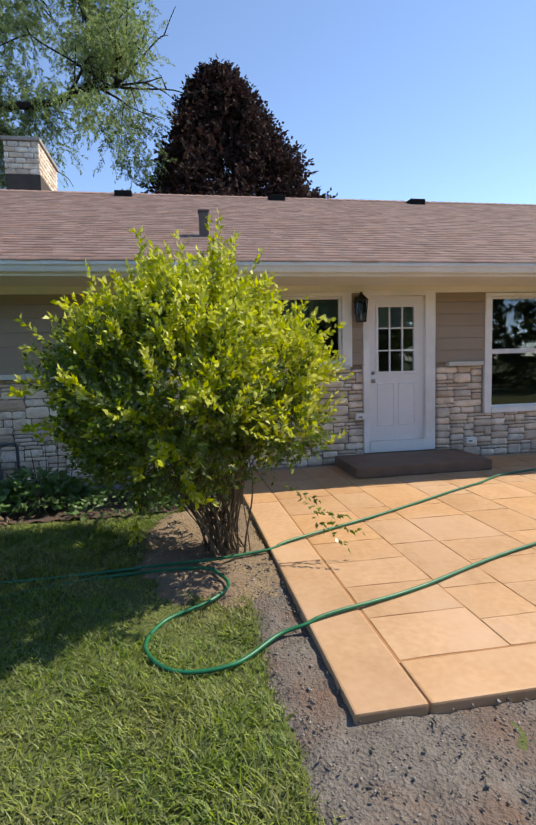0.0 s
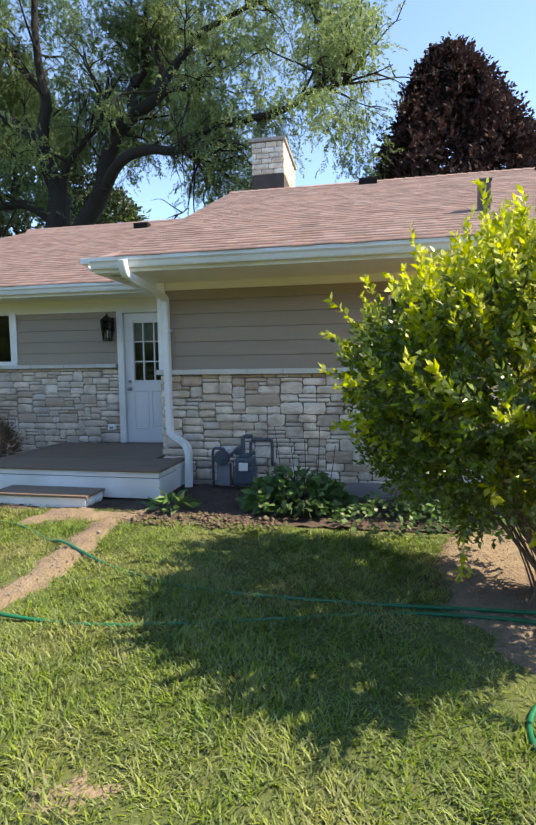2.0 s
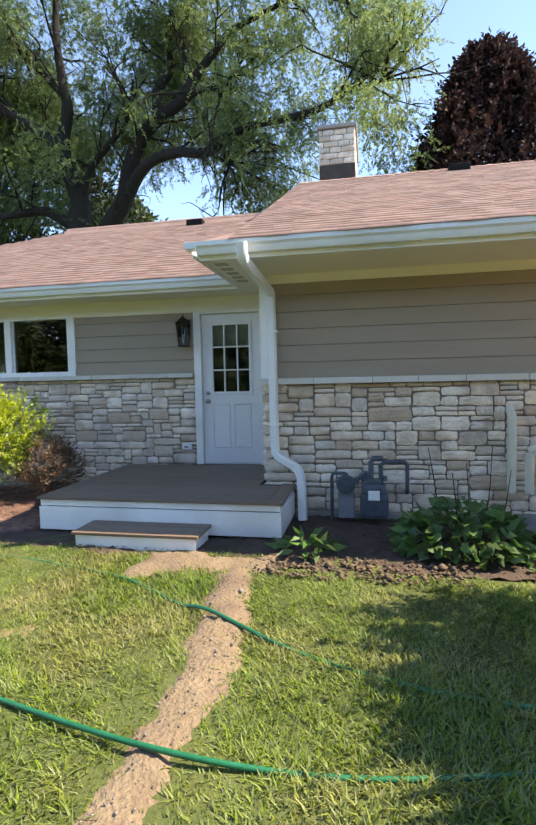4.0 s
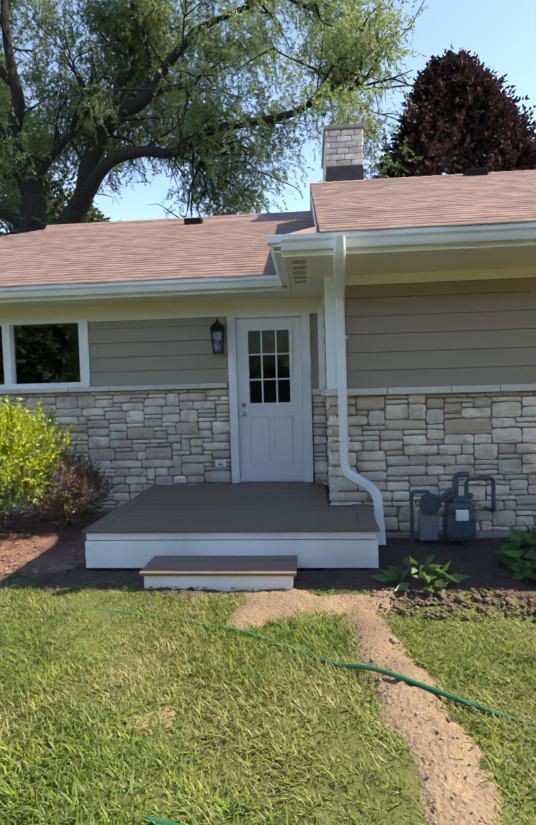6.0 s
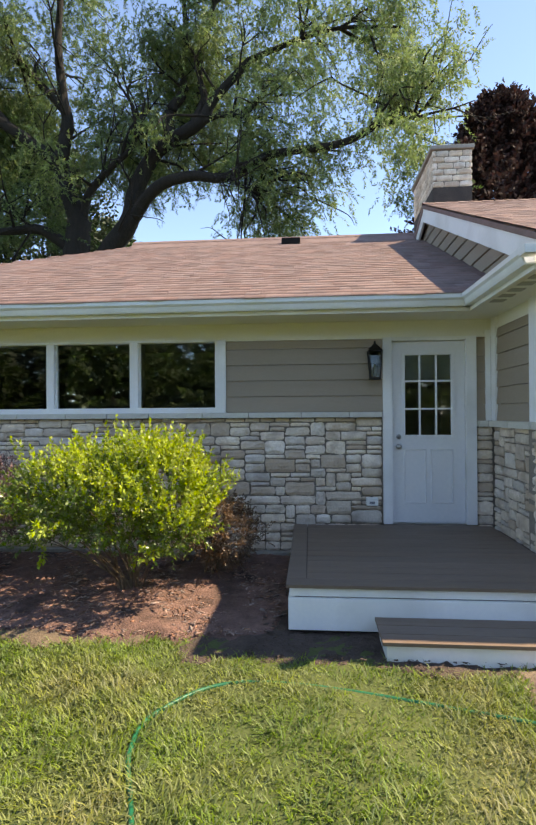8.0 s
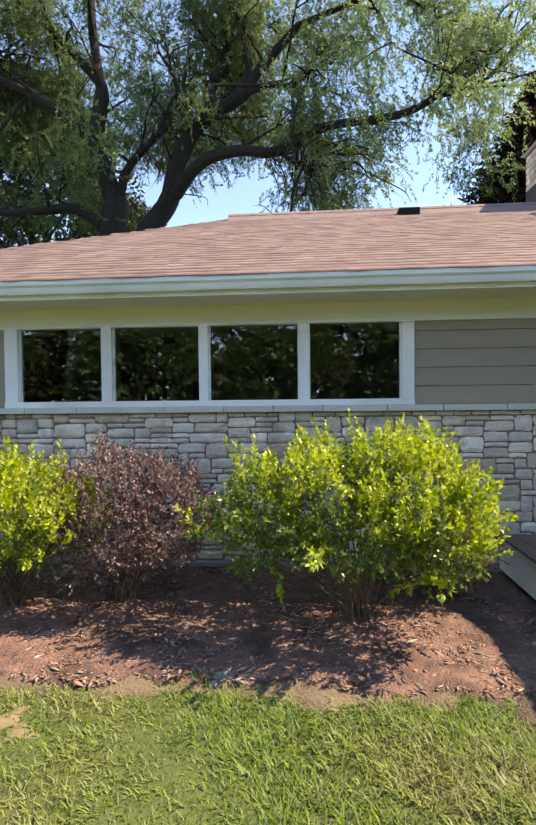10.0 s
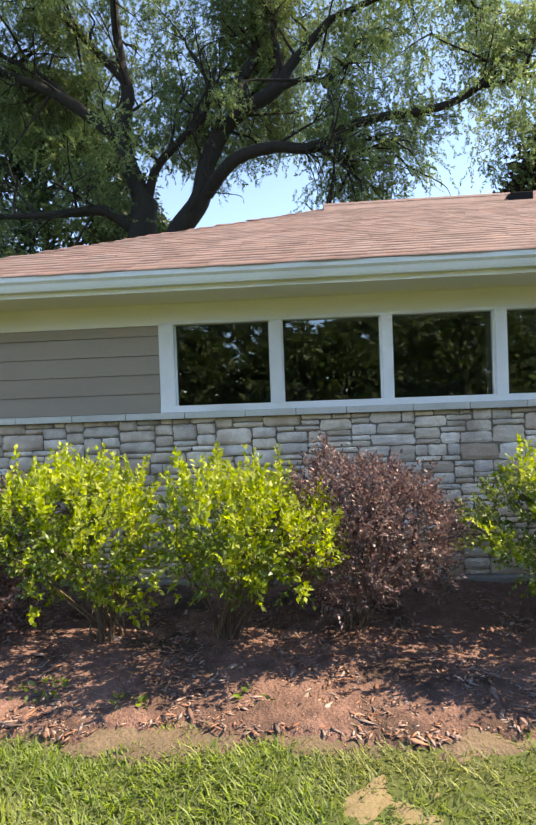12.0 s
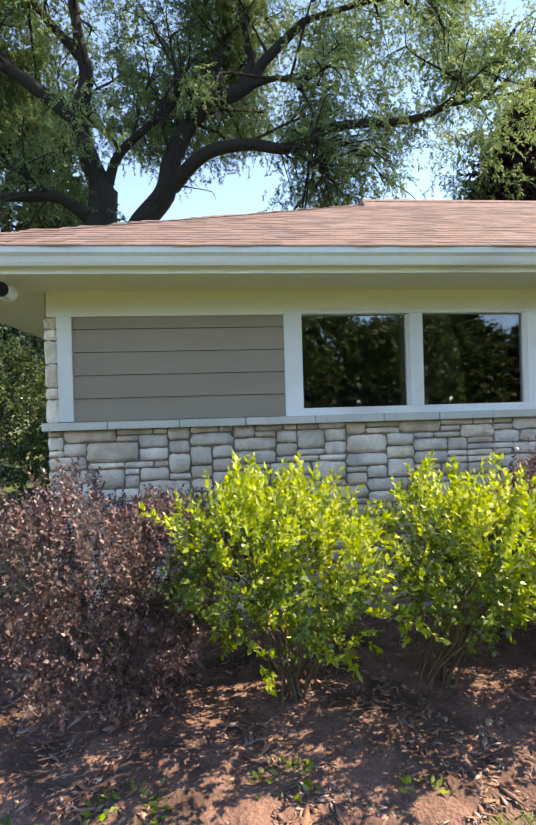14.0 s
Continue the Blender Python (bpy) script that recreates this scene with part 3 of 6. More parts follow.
sweep(bm, [(XG + 0.03, EA + 0.55, ZE - 0.06 + SA * 0.55), (XG + 0.03, RA[0], RA[1] - 0.07), (XG + 0.03, back_y, 2.78)], [(-0.016, -0.22), (0.016, -0.22), (0.016, 0.035), (-0.016, 0.035)])
part("rake_board", bm, WHITE, gable, "white rake board")


# ---- wall facing ----
def facing(parent, x0, x1, z0, z1, blocked, plane, seed, cell=0.052):
    """Random ashlar of limestone pieces, laid on a grid of small cells; returns (x, z, w, h) of each."""
    rng = random.Random(seed)
    nx, nz = round((x1 - x0) / (cell * 1.1)), round((z1 - z0) / cell)
    cx, cz = (x1 - x0) / nx, (z1 - z0) / nz
    full = [[False] * nz for _ in range(nx)]
    for i in range(nx):
        for j in range(nz):
            x, z = x0 + (i + 0.5) * cx, z0 + (j + 0.5) * cz
            full[i][j] = any(a <= x <= b and c <= z <= d for a, b, c, d in blocked)
    out = []
    for j in range(nz):
        for i in range(nx):
            if full[i][j]:
                continue
            h = rng.choices([1, 2, 3], [6, 9, 1.6])[0]
            w = {1: rng.choices([2, 3, 4, 5], [1, 4, 5, 3])[0], 2: rng.choices([2, 3, 4, 5, 6, 7], [1.2, 4, 5, 5, 3, 1])[0], 3: rng.choices([4, 5, 6, 7], [4, 3, 2, 1])[0]}[h]
            h = min(h, nz - j)
            while h > 1 and any(full[i][j + b] for b in range(h)):
                h -= 1
            got = 0
            while got < w and i + got < nx and not any(full[i + got][j + b] for b in range(h)):
                got += 1
            rest = 0
            while i + got + rest < nx and rest < 2 and not full[i + got + rest][j]:
                rest += 1
            if rest == 1 and not any(full[i + got][j + b] for b in range(h)):
                got += 1
            for a in range(got):
                for b in range(h):
                    full[i + a][j + b] = True
            out.append((x0 + i * cx, z0 + j * cz, got * cx, h * cz))
    return out


def stone_meshes(count=14):
    """Rough-faced unit stones, one metre wide and high, that the pieces share."""
    made = []
    for s in range(count):
        rng = random.Random(50 + s)
        bm = bmesh.new()
        nx, nz = 5, 4
        grid = []
        for i in range(nx + 1):
            col = []
            for j in range(nz + 1):
                edge = i in (0, nx) or j in (0, nz)
                x, z = i / nx, j / nz
                x += rng.uniform(-0.03, 0.03) if edge else rng.uniform(-0.05, 0.05)
                z += rng.uniform(-0.05, 0.05) if edge else rng.uniform(-0.05, 0.05)
                if (i in (0, nx)) and (j in (0, nz)):
                    x += 0.03 if i == 0 else -0.03
                    z += 0.055 if j == 0 else -0.055
                col.append(bm.verts.new((x - 0.5, -(0.45 if edge else rng.uniform(0.75, 1.0)), z - 0.5)))
            grid.append(col)
        for i in range(nx):
            for j in range(nz):
                bm.faces.new((grid[i][j], grid[i + 1][j], grid[i + 1][j + 1], grid[i][j + 1]))
        rim = [grid[i][0] for i in range(nx)] + [grid[nx][j] for j in range(nz)] + [grid[i][nz] for i in range(nx, 0, -1)] + [grid[0][j] for j in range(nz, 0, -1)]
        rear = [bm.verts.new((v.co.x, 1.0, v.co.z)) for v in rim]
        for k in range(len(rim)):
            q = (k + 1) % len(rim)
            bm.faces.new((rim[q], rim[k], rear[k], rear[q]))
        me = bpy.data.meshes.new("stone")
        bmesh.ops.recalc_face_normals(bm, faces=bm.faces)
        bm.to_mesh(me)
        bm.free()
        me.materials.append(STONE)
        made.append(me)
    return made


STONES = stone_meshes()


def lay(parent, pieces, place, turn, seed, near):
    """Sets stones as parts, the 300 that near() puts first; the rest become one joined part."""
    rng = random.Random(seed)
    pieces = sorted(pieces, key=near)
    rest = []
    for k, (x, z, w, h) in enumerate(pieces):
        me = rng.choice(STONES)
        gap = rng.uniform(0.008, 0.014)
        m = Matrix.Translation(place(x + w / 2, z + h / 2)) @ Matrix.Rotation(turn, 4, "Z") @ Matrix.Rotation(rng.uniform(-0.014, 0.014), 4, "Y") @ Matrix.Diagonal((w - gap, 0.02 + rng.uniform(0, 0.014), h - gap, 1)) @ Matrix.Rotation(rng.choice([0, math.pi]), 4, "Y")
        if k < 300:
            ob = new("stone", me)
            ob.matrix_world = m
            ob.parent = parent
        else:
            v = np.empty(len(me.vertices) * 3)
            me.vertices.foreach_get("co", v)
            v = v.reshape(-1, 3) @ np.array(m.to_3x3()).T + np.array(m.translation)
            f = [tuple(p.vertices) for p in me.polygons]
            rest.append((v, np.array(f)))
    if rest:
        ob = array_mesh("stone_rest", *joined(rest), STONE_REST, parent)
        tagged(ob, "limestone veneer further along", kind="stuff")


STONE_REST = surf("limestone_run", (0.64, 0.525, 0.42), (0.83, 0.725, 0.605), 7, 0.85, 0.7, 45, island=0.2, dirt=(0.50, 0.40, 0.32), dirt_scale=4.5, dist=0.02, tint=(0.45, 0.32, 0.22))


def planks(parent, x0, x1, z0, z1, y, count, openings=(), axis="x"):
    """Lapped siding boards, each leaning out at its lower edge."""
    step = 0.178
    z = z0
    while z < z1 - 0.02:
        top = min(z + step, z1)
        spans = [(x0, x1)]
        for a, b, c, d in openings:
            if c < top - 0.01 and d > z + 0.01:
                spans = [s for u, v in spans for s in ((u, min(v, a)), (max(u, b), v)) if s[1] - s[0] > 0.02]
        for a, b in spans:
            bm = bmesh.new()
            if axis == "x":
                v = box(bm, a, b, y - 0.018, y + 0.028, z, top - 0.003)
                for q in v:
                    if q.co.z > (z + top) / 2 and q.co.y < y:
                        q.co.y += 0.014
            else:
                v = box(bm, y - 0.018, y + 0.028, a, b, z, top - 0.003)
                for q in v:
                    if q.co.z > (z + top) / 2 and q.co.x < y:
                        q.co.x += 0.014
            part("plank", bm, SIDING, parent)
        z += step


def caps(parent, x0, x1, z0, z1, y, openings=(), axis="x", seed=1):
    """Cut stone sill pieces along the top of the stone base."""
    rng = random.Random(seed)
    x = x0
    while x < x1 - 0.05:
        w = min(rng.uniform(0.45, 0.62), x1 - x)
        if not any(a < x + w / 2 < b for a, b in openings):
            bm = bmesh.new()
            if axis == "x":
                v = box(bm, x + 0.003, x + w - 0.003, y - 0.075, y + 0.03, z0, z1, bevel=0.006)
            else:
                box(bm, y - 0.075, y + 0.03, x + 0.003, x + w - 0.003, z0, z1, bevel=0.006)
            part("cap_stone", bm, CAP, parent)
        x += w


# doors, windows and trim
def lite_door(name, x0, x1, z0, z1, y, label):
    """A steel entry door: nine panes above two pressed panels, deadbolt and knob on the left stile."""
    d = thing(name, ((x0 + x1) / 2, y, z0), label, "door", kind="structure")
    w, h = x1 - x0, z1 - z0
    gx0, gx1, gz0, gz1 = x0 + 0.16 * w, x1 - 0.16 * w, z0 + 0.475 * h, z0 + 0.935 * h
    bm = bmesh.new()
    box(bm, x0, gx0, y, y + 0.045, z0, z1)
    box(bm, gx1, x1, y, y + 0.045, z0, z1)
    box(bm, gx0, gx1, y, y + 0.045, gz1, z1)
    box(bm, gx0, gx1, y, y + 0.045, z0, gz0)
    part("slab", bm, DOOR, d)
    for a, b in ((x0 + 0.17 * w, x0 + 0.46 * w), (x0 + 0.54 * w, x0 + 0.83 * w)):
        bm = bmesh.new()
        c, e = z0 + 0.11 * h, z0 + 0.40 * h
        sweep(bm, [(a, y, c), (b, y, c), (b, y, e), (a, y, e), (a, y, c + 0.001)], [(-0.012, -0.006), (0.012, -0.006), (0.004, 0.008), (-0.004, 0.008)], up=(0, -1, 0))
        part("panel_moulding", bm, DOOR, d)
    bm = bmesh.new()
    for a, b, c, e in ((gx0 - 0.02, gx0 + 0.018, gz0 - 0.02, gz1 + 0.02), (gx1 - 0.018, gx1 + 0.02, gz0 - 0.02, gz1 + 0.02), (gx0 + 0.018, gx1 - 0.018, gz0 - 0.02, gz0 + 0.018), (gx0 + 0.018, gx1 - 0.018, gz1 - 0.018, gz1 + 0.02)):
        box(bm, a, b, y - 0.012, y + 0.03, c, e, bevel=0.004)
    part("lite_frame", bm, DOOR, d)
    px, pz = (gx1 - gx0) / 3, (gz1 - gz0) / 3
    for k in (1, 2):
        block("muntin", (gx0 + k * px - 0.009, gx0 + k * px + 0.009, y - 0.008, y + 0.02, gz0 + 0.018, gz1 - 0.018), DOOR, d, bevel=0.003)
        block("muntin", (gx0 + 0.018, gx1 - 0.018, y - 0.006, y + 0.018, gz0 + k * pz - 0.009, gz0 + k * pz + 0.009), DOOR, d, bevel=0.003)
    for i in range(3):
        for j in range(3):
            g = block("pane", (gx0 + i * px + 0.009, gx0 + (i + 1) * px - 0.009, y + 0.021, y + 0.025, gz0 + j * pz + 0.009, gz0 + (j + 1) * pz - 0.009), GLASS, d, bevel=0)
            g.visible_shadow = False
    bl = thing("window_blind", ((gx0 + gx1) / 2, y + 0.08, gz1 - pz), "white slatted blind raised behind the door glass", "blind")
    for k in range(13):
        bm = bmesh.new()
        z = gz1 - 0.01 - k * pz / 13
        box(bm, gx0, gx1, y + 0.035, y + 0.038, z - 0.024, z)
        for v in bm.verts:
            v.co.y += (v.co.z - z) * 0.35
        part("slat", bm, BLIND, bl)
    for z, r in ((z0 + 0.475 * h, 0.026), (z0 + 0.42 * h, 0.03)):
        bm = bmesh.new()
        cylinder(bm, (x0 + 0.07, y - 0.008, z), r, 0.016, "y")
        if r > 0.028:
            cylinder(bm, (x0 + 0.07, y - 0.03, z), 0.012, 0.04, "y")
            ball(bm, (x0 + 0.07, y - 0.06, z), 0.028, (1, 0.75, 1))
        else:
            cylinder(bm, (x0 + 0.07, y - 0.02, z), 0.014, 0.012, "y")
        part("knob" if r > 0.028 else "deadbolt", bm, STEEL, d, "dull nickel hardware", smooth=True)
    return d


def casing(name, x0, x1, z0, z1, y, left, right, head, sill, label, cat="trim"):
    """Flat boards round an opening."""
    c = thing(name, ((x0 + x1) / 2, y, z0), label, cat, kind="structure")
    for dims in ((x0 - left, x0, y - 0.028, y + 0.03, z0 - sill, z1 + head), (x1, x1 + right, y - 0.028, y + 0.03, z0 - sill, z1 + head), (x0, x1, y - 0.026, y + 0.03, z1, z1 + head)):
        block("casing", dims, WHITE, c)
    if sill:
        block("sill", (x0, x1, y - 0.04, y + 0.03, z0 - sill, z0), WHITE, c)
    for dims in ((x0 - 0.002, x0 + 0.002, y + 0.03, y + 0.2, z0, z1), (x1 - 0.002, x1 + 0.002, y + 0.03, y + 0.2, z0, z1), (x0, x1, y + 0.03, y + 0.2, z1 - 0.002, z1 + 0.002), (x0, x1, y + 0.03, y + 0.2, z0 - 0.002, z0 + 0.002)):
        block("jamb", dims, WHITE, c, bevel=0)
    return c


casing("door_trim", *DOOR1, YA, 0.085, 0.155, 0.06, 0.155, "white casing boards round the patio door")
lite_door("door_1", DOOR1[0] + 0.004, DOOR1[1] - 0.004, DOOR1[2] + 0.01, DOOR1[3] - 0.006, YA + 0.03, "white nine-pane entry door above the patio step")
casing("door_trim", *DOOR2, YB, 0.10, 0.11, 0.04, 0.0, "white casing boards round the porch door")
lite_door("door_2", DOOR2[0] + 0.004, DOOR2[1] - 0.004, DOOR2[2] + 0.008, DOOR2[3] - 0.006, YB + 0.03, "white nine-pane entry door on the porch")


def sash(parent, x0, x1, z0, z1, y, rail=0.035):
    """A window sash: frame bars and one pane."""
    for dims in ((x0, x0 + rail, y, y + 0.04, z0, z1), (x1 - rail, x1, y, y + 0.04, z0, z1), (x0 + rail, x1 - rail, y, y + 0.04, z0, z0 + rail), (x0 + rail, x1 - rail, y, y + 0.04, z1 - rail, z1)):
        block("sash_bar", dims, WHITE, parent, bevel=0.003)
    g = block("pane", (x0 + rail, x1 - rail, y + 0.018, y + 0.023, z0 + rail, z1 - rail), GLASS, parent, bevel=0)
    g.visible_shadow = False


def roller(parent, x0, x1, z0, z1, y, label):
    n = max(3, round((z1 - z0) / 0.045))
    bm = bmesh.new()
    for k in range(n):
        a, b = z0 + (z1 - z0) * k / n, z0 + (z1 - z0) * (k + 1) / n
        box(bm, x0, x1, y + 0.006 * (k % 2), y + 0.012 + 0.006 * (k % 2), a, b)
    s = part("shade", bm, SHADE, parent, label)
    block("bottom_rail", (x0, x1, y - 0.006, y + 0.022, z0 - 0.03, z0), BLIND, s)


w1 = casing("window_1", *WIN1, YA, 0.12, 0.14, 0.05, 0.08, "white framed window beside the patio door", "window")
sash(w1, *WIN1, YA + 0.04)
roller(w1, WIN1[0] + 0.04, WIN1[1] - 0.04, 2.30, 2.54, YA + 0.11, "pale green pleated shade pulled part way down")
w2 = casing("window_2", *WIN2, YA, 0.11, 0.11, 0.05, 0.08, "white double-hung window above the stone base", "window")
sash(w2, WIN2[0], WIN2[1], 1.75, WIN2[3], YA + 0.04)
sash(w2, WIN2[0], WIN2[1], WIN2[2], 1.75, YA + 0.02)
roller(w2, WIN2[0] + 0.04, WIN2[1] - 0.04, 1.92, 2.53, YA + 0.11, "pale green pleated shade behind the upper sash")
w3 = casing("window_3", *WIN3, YA - 0.012, 0.02, 0.02, 0.02, 0.02, "small white slider window high in the siding", "window")
sash(w3, *WIN3, YA + 0.02, rail=0.012)
w4 = thing("window_4", (-8.8, YB, 1.72), "row of four white framed picture windows", "window", kind="structure")
xs = [(-10.87, PANES[0][0])] + [(a[1], b[0]) for a, b in zip(PANES, PANES[1:])] + [(PANES[3][1], -6.71)]
for a, b in xs:
    block("mullion", (a, b, YB - 0.03, YB + 0.08, 1.775, 2.525), WHITE, w4)
block("head", (-10.87, -6.71, YB - 0.028, YB + 0.08, 2.525, 2.55), WHITE, w4)
block("sill", (-10.87, -6.71, YB - 0.045, YB + 0.08, 1.715, 1.775), WHITE, w4)
for a, b in PANES:
    for dims in ((a, a + 0.012, YB + 0.02, YB + 0.06, *PZ), (b - 0.012, b, YB + 0.02, YB + 0.06, *PZ)):
        block("stop", dims, WHITE, w4, bevel=0)
    g = block("pane", (a, b, YB + 0.035, YB + 0.04, *PZ), GLASS, w4, bevel=0)
    g.visible_shadow = False
# corner boards
cb = thing("corner_trim", (XC, YA, 1.6), "white corner boards of the siding", "trim", kind="structure")
for dims in ((XC - 0.03, XC + 0.075, YA - 0.03, YA + 0.03, 1.61, SOF), (XC - 0.03, XC + 0.03, YA + 0.03, YA + 0.13, 1.61, SOF), (XC - 0.03, XC + 0.03, YB - 0.16, YB - 0.03, 1.61, SOF), (-3.845, XC - 0.03, YB - 0.03, YB + 0.03, 1.61, 2.60), (-12.62, -12.51, YB - 0.03, YB + 0.03, 1.72, 2.53)):
    block("corner_board", dims, WHITE, cb)


# ---- beds and bare earth ----
def inside_box(x, y, x0, x1, y0, y1):
    return np.minimum(np.minimum(x - x0, x1 - x), np.minimum(y - y0, y1 - y))


def along_line(x, y, points, width):
    """How far inside a strip of that half width round a line."""
    best = np.full(np.shape(x), -9.0)
    for (ax, ay), (bx, by) in zip(points, points[1:]):
        t = np.clip(((x - ax) * (bx - ax) + (y - ay) * (by - ay)) / ((bx - ax) ** 2 + (by - ay) ** 2), 0, 1)
        best = np.maximum(best, width - np.hypot(x - ax - t * (bx - ax), y - ay - t * (by - ay)))
    return best


def ripple(x, y, k=1.0):
    return 0.5 * np.sin(3.1 * k * x + 1.7 * k * y) + 0.3 * np.sin(7.3 * k * x - 5.1 * k * y + 1.0) + 0.25 * np.sin(13.7 * k * x + 11.9 * k * y + 2.0)


def sd_mulch(x, y):
    return inside_box(x, y, -14.6, -5.95, 6.62 + 0.35 * np.clip(-11.3 - x, 0, 1), 8.8) + 0.10 * ripple(x, y)


def sd_front(x, y):
    return inside_box(x, y, -14.0, -6.9, 6.54 + 0.35 * np.clip(-11.3 - x, 0, 1), 6.74) + 0.08 * ripple(x, y, 1.4)


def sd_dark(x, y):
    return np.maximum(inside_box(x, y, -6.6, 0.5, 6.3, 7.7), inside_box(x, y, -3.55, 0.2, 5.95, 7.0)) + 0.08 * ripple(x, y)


def sd_soil(x, y):
    a = inside_box(x, y, -4.5, -3.35, 5.82 + 0.15 * np.sin(1.4 * x), 6.36) + 0.07 * ripple(x, y, 1.3)
    b = 1.0 - np.hypot((x - 0.15) / 0.8, (y - 5.0) / 1.25) + 0.12 * ripple(x, y, 1.6)
    c = along_line(x, y, [(-3.68, 6.2), (-3.54, 5.3), (-3.46, 4.6), (-3.5, 3.8), (-3.62, 2.9)], 0.15) + 0.05 * ripple(x, y, 1.7)
    e = np.maximum(0.12 - np.hypot(x + 8.5, (y - 5.95) * 2.4), 0.12 - np.hypot(x + 2.1, (y - 2.9) * 1.5))
    return np.maximum.reduce([a, b * 0.7, c, 0.4 * e + 0.02 * ripple(x, y, 2)])


def sd_dry(x, y):
    d = np.maximum(0.17 - np.hypot(x + 4.68, (y - 4.85) * 1.5), 0.22 - np.hypot(x + 9.2, (y - 6.24) * 1.3))
    return 0.4 * d + 0.035 * ripple(x, y, 2.2)


def sd_gravel(x, y):
    a = inside_box(x, y, 0.19, 0.6, -1.0, 4.4) + 0.05 * ripple(x, y, 1.3)
    b = inside_box(x, y, 0.35, 9.0, -1.0, 2.7) + 0.06 * ripple(x, y, 1.2)
    return np.maximum(a, b)


def bed(name, test, x0, x1, y0, y1, material, lift, label, category, step=0.045):
    """A low uneven sheet of earth that sinks under the lawn along a ragged edge."""
    u, v = np.meshgrid(np.arange(x0, x1, step), np.arange(y0, y1, step), indexing="ij")
    s = test(u, v)
    rng = np.random.default_rng(len(name))
    w = GZ + np.clip(s * 0.35, -0.09, lift) + 0.012 * ripple(u, v, 2.3) + rng.normal(0, 0.006, u.shape)
    i = np.arange(u.size).reshape(u.shape)
    f = np.stack([i[:-1, :-1], i[1:, :-1], i[1:, 1:], i[:-1, 1:]], -1).reshape(-1, 4)
    f = f[(s.ravel()[f] > -0.2).any(1)]
    ob = array_mesh(name, np.stack([u, v, w], -1).reshape(-1, 3), f, material, smooth=True)
    return tagged(ob, label, category, kind="structure")


bed("mulch_bed", sd_mulch, -14.8, -5.7, 6.3, 8.8, MULCH, 0.035, "reddish brown mulch bed along the house", "mulch")
bed("soil_strip", sd_front, -14.2, -6.6, 6.2, 7.2, EARTH, 0.012, "pale bare soil along the lawn edge", "soil")
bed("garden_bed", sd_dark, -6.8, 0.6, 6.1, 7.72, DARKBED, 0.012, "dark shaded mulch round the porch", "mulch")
bed("bare_soil", sd_soil, -10.2, 0.7, 2.6, 6.7, SOIL, 0.03, "pale dry soil in bare trodden patches", "soil")
bed("dry_patch", sd_dry, -9.7, -4.2, 4.4, 6.7, STRAW, 0.004, "straw-coloured dead patch in the lawn", "dead grass")
bed("gravel", sd_gravel, 0.0, 9.2, -1.2, 4.6, GRAVEL, 0.02, "grey gravelly earth beside the new patio", "gravel")


def scatter(name, test, x0, x1, y0, y1, count, size, flat, material, label, category, seed, z=GZ + 0.03, long=1.0):
    """Loose chips or pebbles lying on the earth."""
    rng = np.random.default_rng(seed)
    p = np.stack([rng.uniform(x0, x1, count), rng.uniform(y0, y1, count)], 1)
    p = p[test(p[:, 0], p[:, 1]) > 0.03]
    n = len(p)
    octa = np.array([(long, 0, 0), (0, 0.6 / long, 0.1), (-long, 0.1, 0), (0, -0.6 / long, 0), (0.1, 0, flat), (0, 0, -flat)], float)
    tri = np.array([(0, 1, 4), (1, 2, 4), (2, 3, 4), (3, 0, 4), (1, 0, 5), (2, 1, 5), (3, 2, 5), (0, 3, 5)])
    a = rng.uniform(0, 6.28, n)
    s = size * rng.lognormal(0, 0.45, n)
    v = octa[None] * s[:, None, None] * rng.uniform(0.7, 1.3, (n, 6, 3))
    c, q = np.cos(a)[:, None], np.sin(a)[:, None]
    x, y = v[..., 0] * c - v[..., 1] * q, v[..., 0] * q + v[..., 1] * c
    v = np.stack([x + p[:, :1], y + p[:, 1:], v[..., 2] + z + s[:, None] * flat * 0.5], -1)
    f = (tri[None] + 6 * np.arange(n)[:, None, None]).reshape(-1, 3)
    return tagged(array_mesh(name, v.reshape(-1, 3), f, material), label, category, kind="stuff")


scatter("bark_chips", sd_mulch, -13, -6, 6.4, 8.7, 24000, 0.014, 0.10, CHIP, "loose reddish bark chips on the bed", "bark chips", 3, GZ + 0.031, 1.6)
scatter("soil_clods", sd_soil, -4.2, 0.6, 3.0, 6.6, 7000, 0.006, 0.6, CLOD, "small clods and pebbles on dry soil", "pebbles", 4)
scatter("gravel_stones", sd_gravel, 0.1, 4.5, 1.0, 4.5, 14000, 0.006, 0.6, CLOD, "small grey stones in the earth", "pebbles", 5)
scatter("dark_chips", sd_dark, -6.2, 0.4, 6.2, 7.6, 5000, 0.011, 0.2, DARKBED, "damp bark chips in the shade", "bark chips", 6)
scatter("earth_clods", lambda u, w: inside_box(u, w, -3.6, -1.9, 5.85, 6.35) + 0.07 * ripple(u, w, 1.3), -3.7, -1.8, 5.7, 6.6, 1300, 0.017, 0.5, EARTH, "dark crumbly clods of dug earth", "clods", 7, GZ + 0.02)


